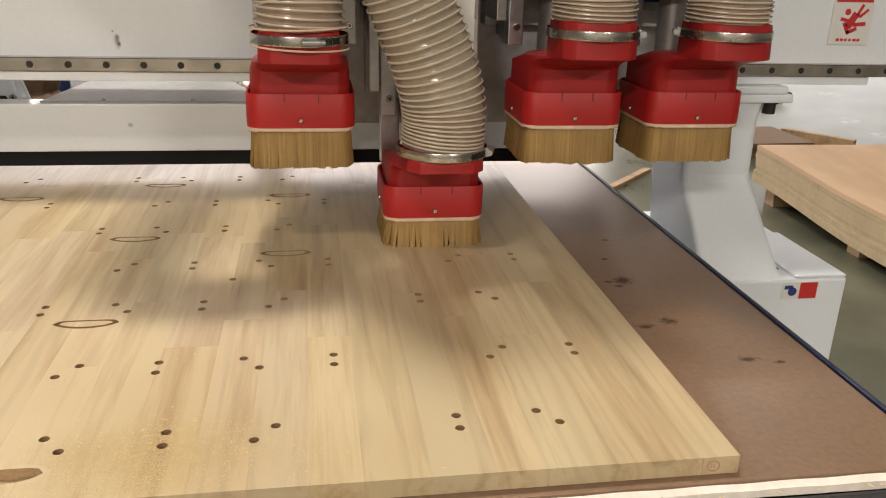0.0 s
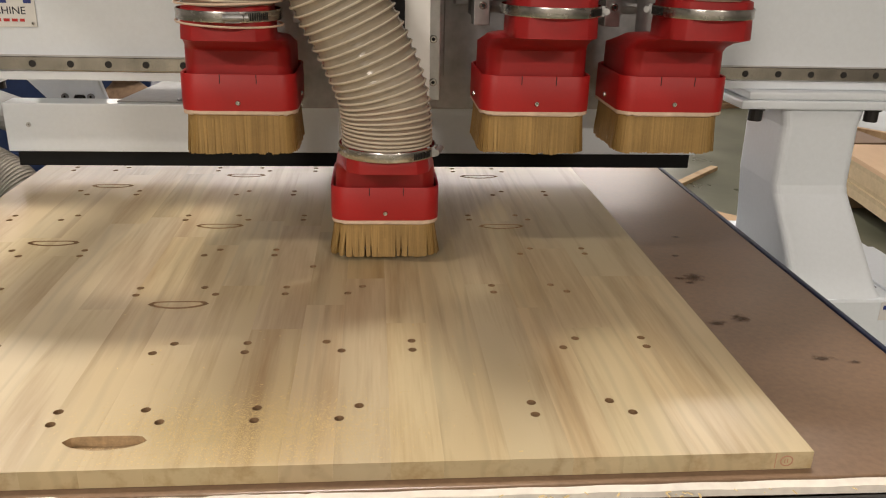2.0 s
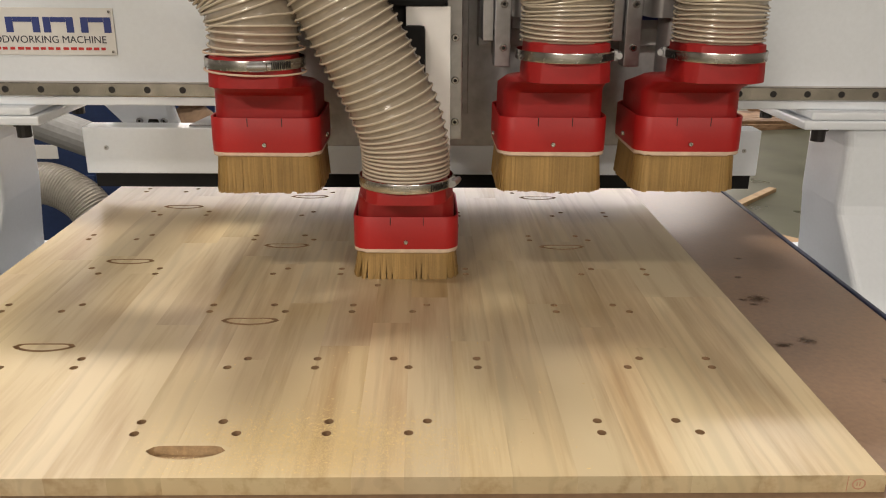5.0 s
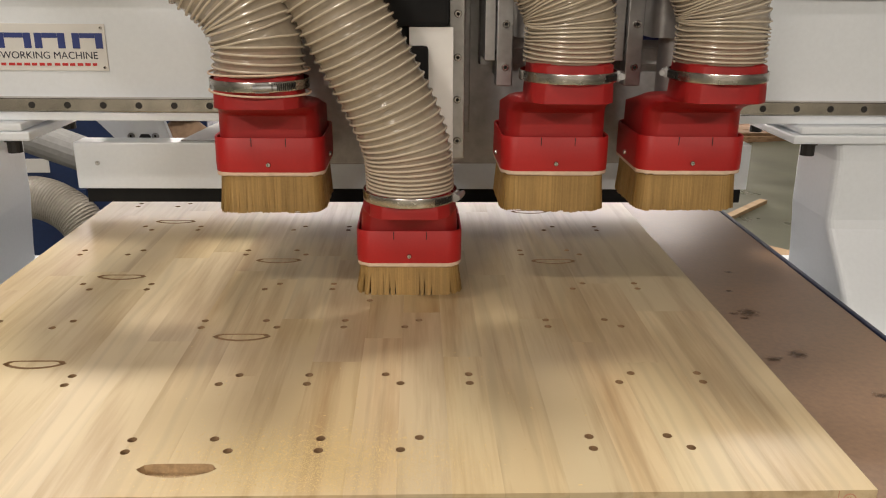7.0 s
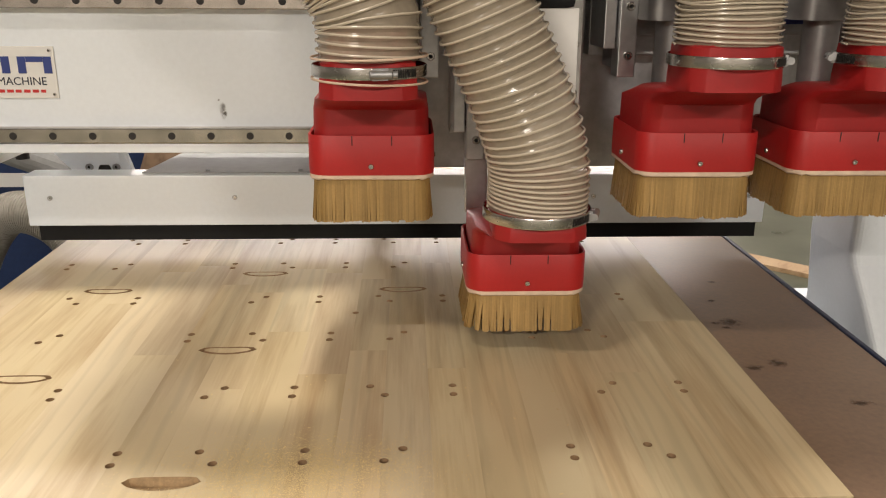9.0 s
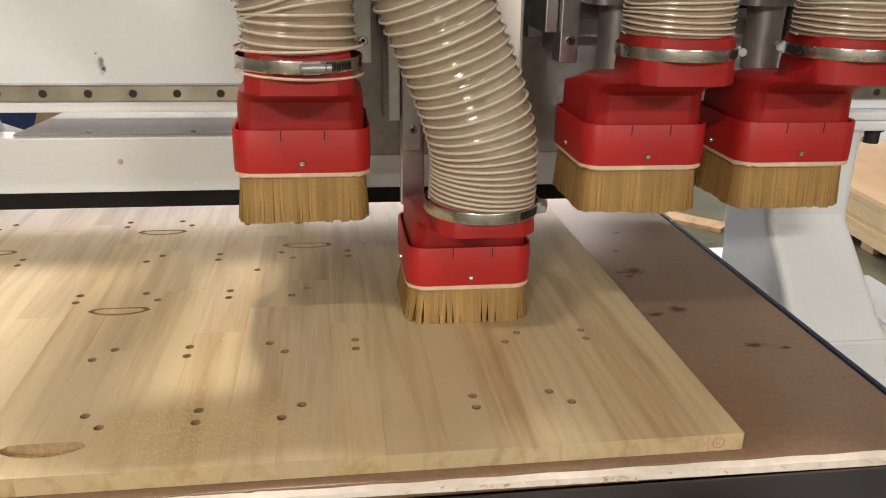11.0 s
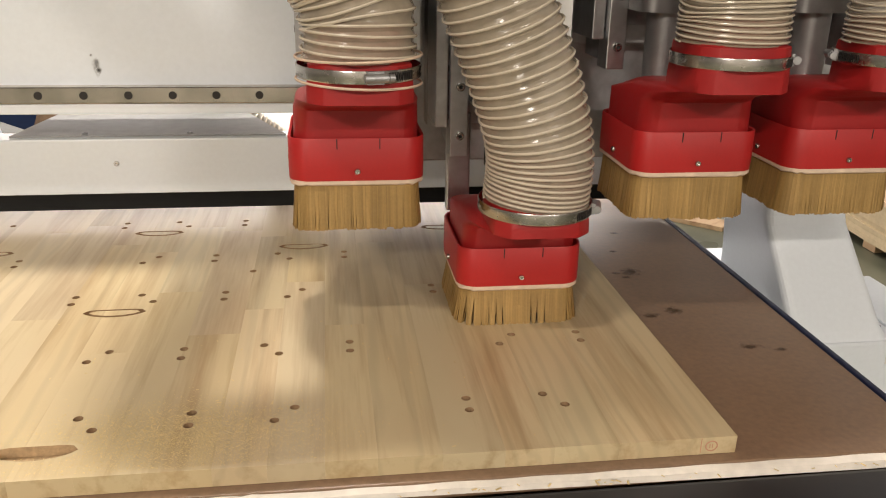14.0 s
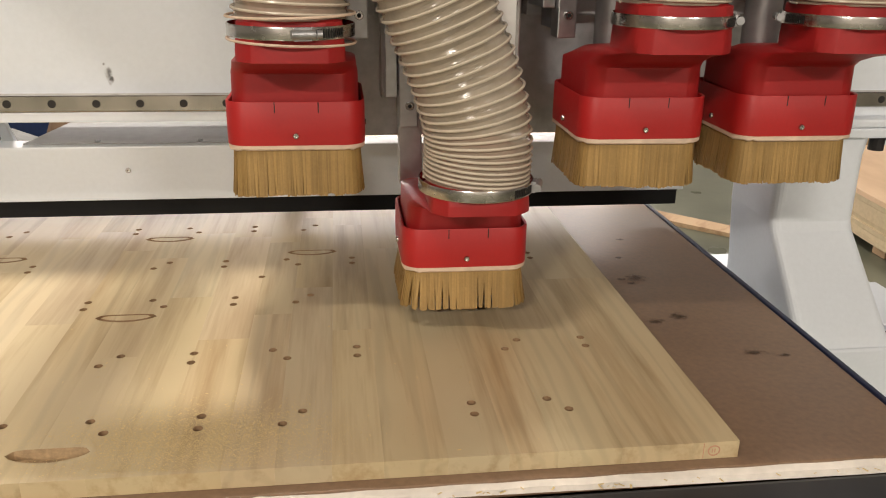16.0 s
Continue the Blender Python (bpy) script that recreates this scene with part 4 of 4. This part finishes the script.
stick("wood_batten", (1.17, 3.13, 0), (1.48, 2.83, 0), .12, .022, "short pale offcut lying on the concrete floor")


def lumber(x, y, n, seed, rz):
    rng = random.Random(seed)
    root = thing("lumber_pile", "loose pile of rough brown timber offcuts on the floor", "lumber pile")
    for i in range(n):
        lay = i // 6
        b = part("board", bx(-rng.uniform(.4, .7), -.045, 0, rng.uniform(.4, .7), .045, .022, .002), M["oldtimber"], root)
        b.matrix_basis = pose(rng.uniform(-.15, .15), (i % 6) * .105 - .25, lay * .024, rng.uniform(-4, 4), 0, rng.uniform(-14, 14))
    root.matrix_basis = pose(x, y, 0, 0, 0, rz)
    return root


lumber(2.35, 6.1, 14, 3, 10)
lumber(3.2, 6.6, 36, 5, -6)
lumber(-1.35, 3.6, 36, 7, 70)


def dust_collector():
    root = thing("dust_collector", "navy blue sheet-metal machine cabinet with a pale label", "machine")
    body = part("cabinet", bx(-3.0, 2.3, 0.05, -1.15, 3.1, .93, .012), M["navy"], root)
    part("plinth", bx(-2.95, 2.33, 0, -1.2, 3.05, .05), M["black"], root)
    part("label_plate", bx(-1.95, 2.2965, .56, -1.72, 2.2995, .61), M["paper"], body)
    part("cabinet_top", bx(-3.02, 2.28, .93, -1.13, 3.12, .95, .004), M["navy"], root)
    for hx in (-2.7, -2.1):
        part("cabinet_door", bx(hx, 2.292, .12, hx + .5, 2.2995, .5, .002), M["navy"], body)
    return root


dust_collector()
fh = thing("floor_hose", "large grey ribbed extraction hose arching down to the floor", "hose")
hose_parts("floor_hose", [(-1.78, 1.85, .02), (-1.74, 1.8, .35), (-1.58, 1.75, .60), (-1.40, 1.7, .58), (-1.30, 1.66, .40), (-1.26, 1.64, .15), (-1.25, 1.64, .02)], .060, .0075, fh, M["greyhose"], M["greyhose"], .0018, 9)
wh = thing("duct", "pale sloping sheet-metal duct beside the blue cabinet", "duct")
part("duct_tube", cyl(bmesh.new(), (0, 0, 0), (0, 0, 1), .055, .62, 20), M["shelf"], wh)
wh.matrix_basis = pose(-1.50, 1.95, .72, 0, 113, 8)
# separate rounded body added in place of the left gantry leg's white base
leg_base = thing("white_leg_base", "rounded white stand-in on the floor for the left leg's base", "drum")
bm = bmesh.new()
loft(bm, [[Vector((r * math.cos(a), r * math.sin(a), z)) for a in (j * math.tau / 24 for j in range(24))] for r, z in ((.15, 0), (.17, .03), (.175, .3), (.16, .38), (.11, .42), (.05, .43))], True, True)
part("leg_base_body", bm, M["white"], leg_base, smooth=True)
leg_base.matrix_basis = pose(-1.42, 1.25, 0)


def sack():
    """A slumped brown sack standing on the floor, gathered at the neck."""
    root = thing("sack", "slumped brown sack of sawdust standing on the floor", "sack")
    rng = random.Random(31)
    bm = bmesh.new()
    rings = []
    for r, z in ((.09, 0), (.125, .05), (.13, .3), (.125, .52), (.115, .66), (.085, .75), (.04, .79), (.055, .83)):
        rings.append([Vector(((r + .008 * math.sin(a * 3 + z * 9) + rng.uniform(-.006, .006)) * math.cos(a), (r + rng.uniform(-.006, .006)) * math.sin(a), z)) for a in (j * math.tau / 22 for j in range(22))])
    loft(bm, rings, True, True)
    part("sack_body", bm, M["oldtimber"], root, smooth=True)
    root.matrix_basis = pose(-1.165, 2.06, 0)


sack()

# unseen hanging lamp bodies, added where the area lights stand
for lx, ly, lz, watts, llen, lwid, lcol in LAMPS:
    lamp = thing("ceiling_lamp", "unseen white ceiling lamp with a glowing diffuser on thin hangers", "lamp", "ceiling lamps")
    hl, hw = llen / 2 + .05, lwid / 2 + .05
    part("lamp_body", bx(-hl - .02, -hw - .02, .03, hl + .02, hw + .02, .09, .006), M["white"], lamp)
    part("diffuser", bx(-hl, -hw, .02, hl, hw, .028), M["lampface"], lamp)
    for hx in (-.4 * llen, .4 * llen):
        part("hanger", cyl(bmesh.new(), (hx, 0, .045 + (6 - lz) / 2), (0, 0, 1), .004, 6 - lz - .08, 8), M["steel"], lamp)
    lamp.location = (lx, ly, lz)

# ---- motion ----
FY, MY, MZ = -0.4185, 0.0029, 0.0067
# seconds, gantry y, first spindle x, height, how far the second shoe hangs lower
TRAVEL = [
    (0, 0.962, -0.379, 1.005, 0.132),
    (0.5, 0.966, -0.400, 1.008, 0.133),
    (1, 0.967, -0.400, 1.049, 0.147),
    (1.5, 0.912, -0.507, 1.055, 0.147),
    (2, 0.881, -0.559, 1.036, 0.148),
    (2.5, 0.884, -0.558, 1.014, 0.140),
    (3, 0.898, -0.584, 1.014, 0.140),
    (3.5, 0.893, -0.615, 1.014, 0.140),
    (4, 0.884, -0.615, 1.014, 0.140),
    (6.5, 0.884, -0.623, 1.006, 0.129),
    (7, 0.882, -0.602, 1.006, 0.129),
    (7.5, 0.880, -0.569, 1.006, 0.129),
    (8, 0.882, -0.557, 1.022, 0.144),
    (8.5, 0.873, -0.552, 1.055, 0.146),
    (9, 0.729, -0.439, 1.054, 0.145),
    (9.5, 0.677, -0.399, 1.036, 0.145),
    (10, 0.673, -0.399, 1.014, 0.137),
    (12.5, 0.673, -0.400, 1.013, 0.137),
    (13, 0.665, -0.394, 1.006, 0.129),
    (13.5, 0.655, -0.363, 1.007, 0.129),
    (14, 0.669, -0.335, 1.007, 0.130),
    (14.5, 0.673, -0.354, 1.006, 0.129),
    (15, 0.671, -0.388, 1.006, 0.129),
    (15.5, 0.672, -0.400, 1.021, 0.143),
    (16, 0.670, -0.406, 1.055, 0.145),
]


def motions():
    walk(gantry, [(t, pose(0, gy, 0)) for t, gy, cx, cz, low in TRAVEL])
    walk(carriage, [(t, pose(cx, gy, cz + MZ * (cx + .4), 0, -0.38, 0)) for t, gy, cx, cz, low in TRAVEL])
    for k, (shoe, hose) in enumerate(SHOES):
        rows = []
        for t, gy, cx, cz, low in TRAVEL:
            x = cx + k * S_GAP + (.0015, -.0013, .007, .003)[k]
            rows.append((t, pose(x, gy + FY + MY * (x + .4), cz + MZ * (x + .4) - (low if k == 1 else 0))))
        walk(shoe, rows)
        c = NECKS[k]
        walk(hose, [(t, m @ pose(c.x, c.y, c.z, 0, -2.2 + 5.6 * min(1, max(0, (cx + .58) / .23)) if k == 1 else 0, 0)) for (t, m), (_, _, cx, _, _) in zip(rows, TRAVEL)])


motions()
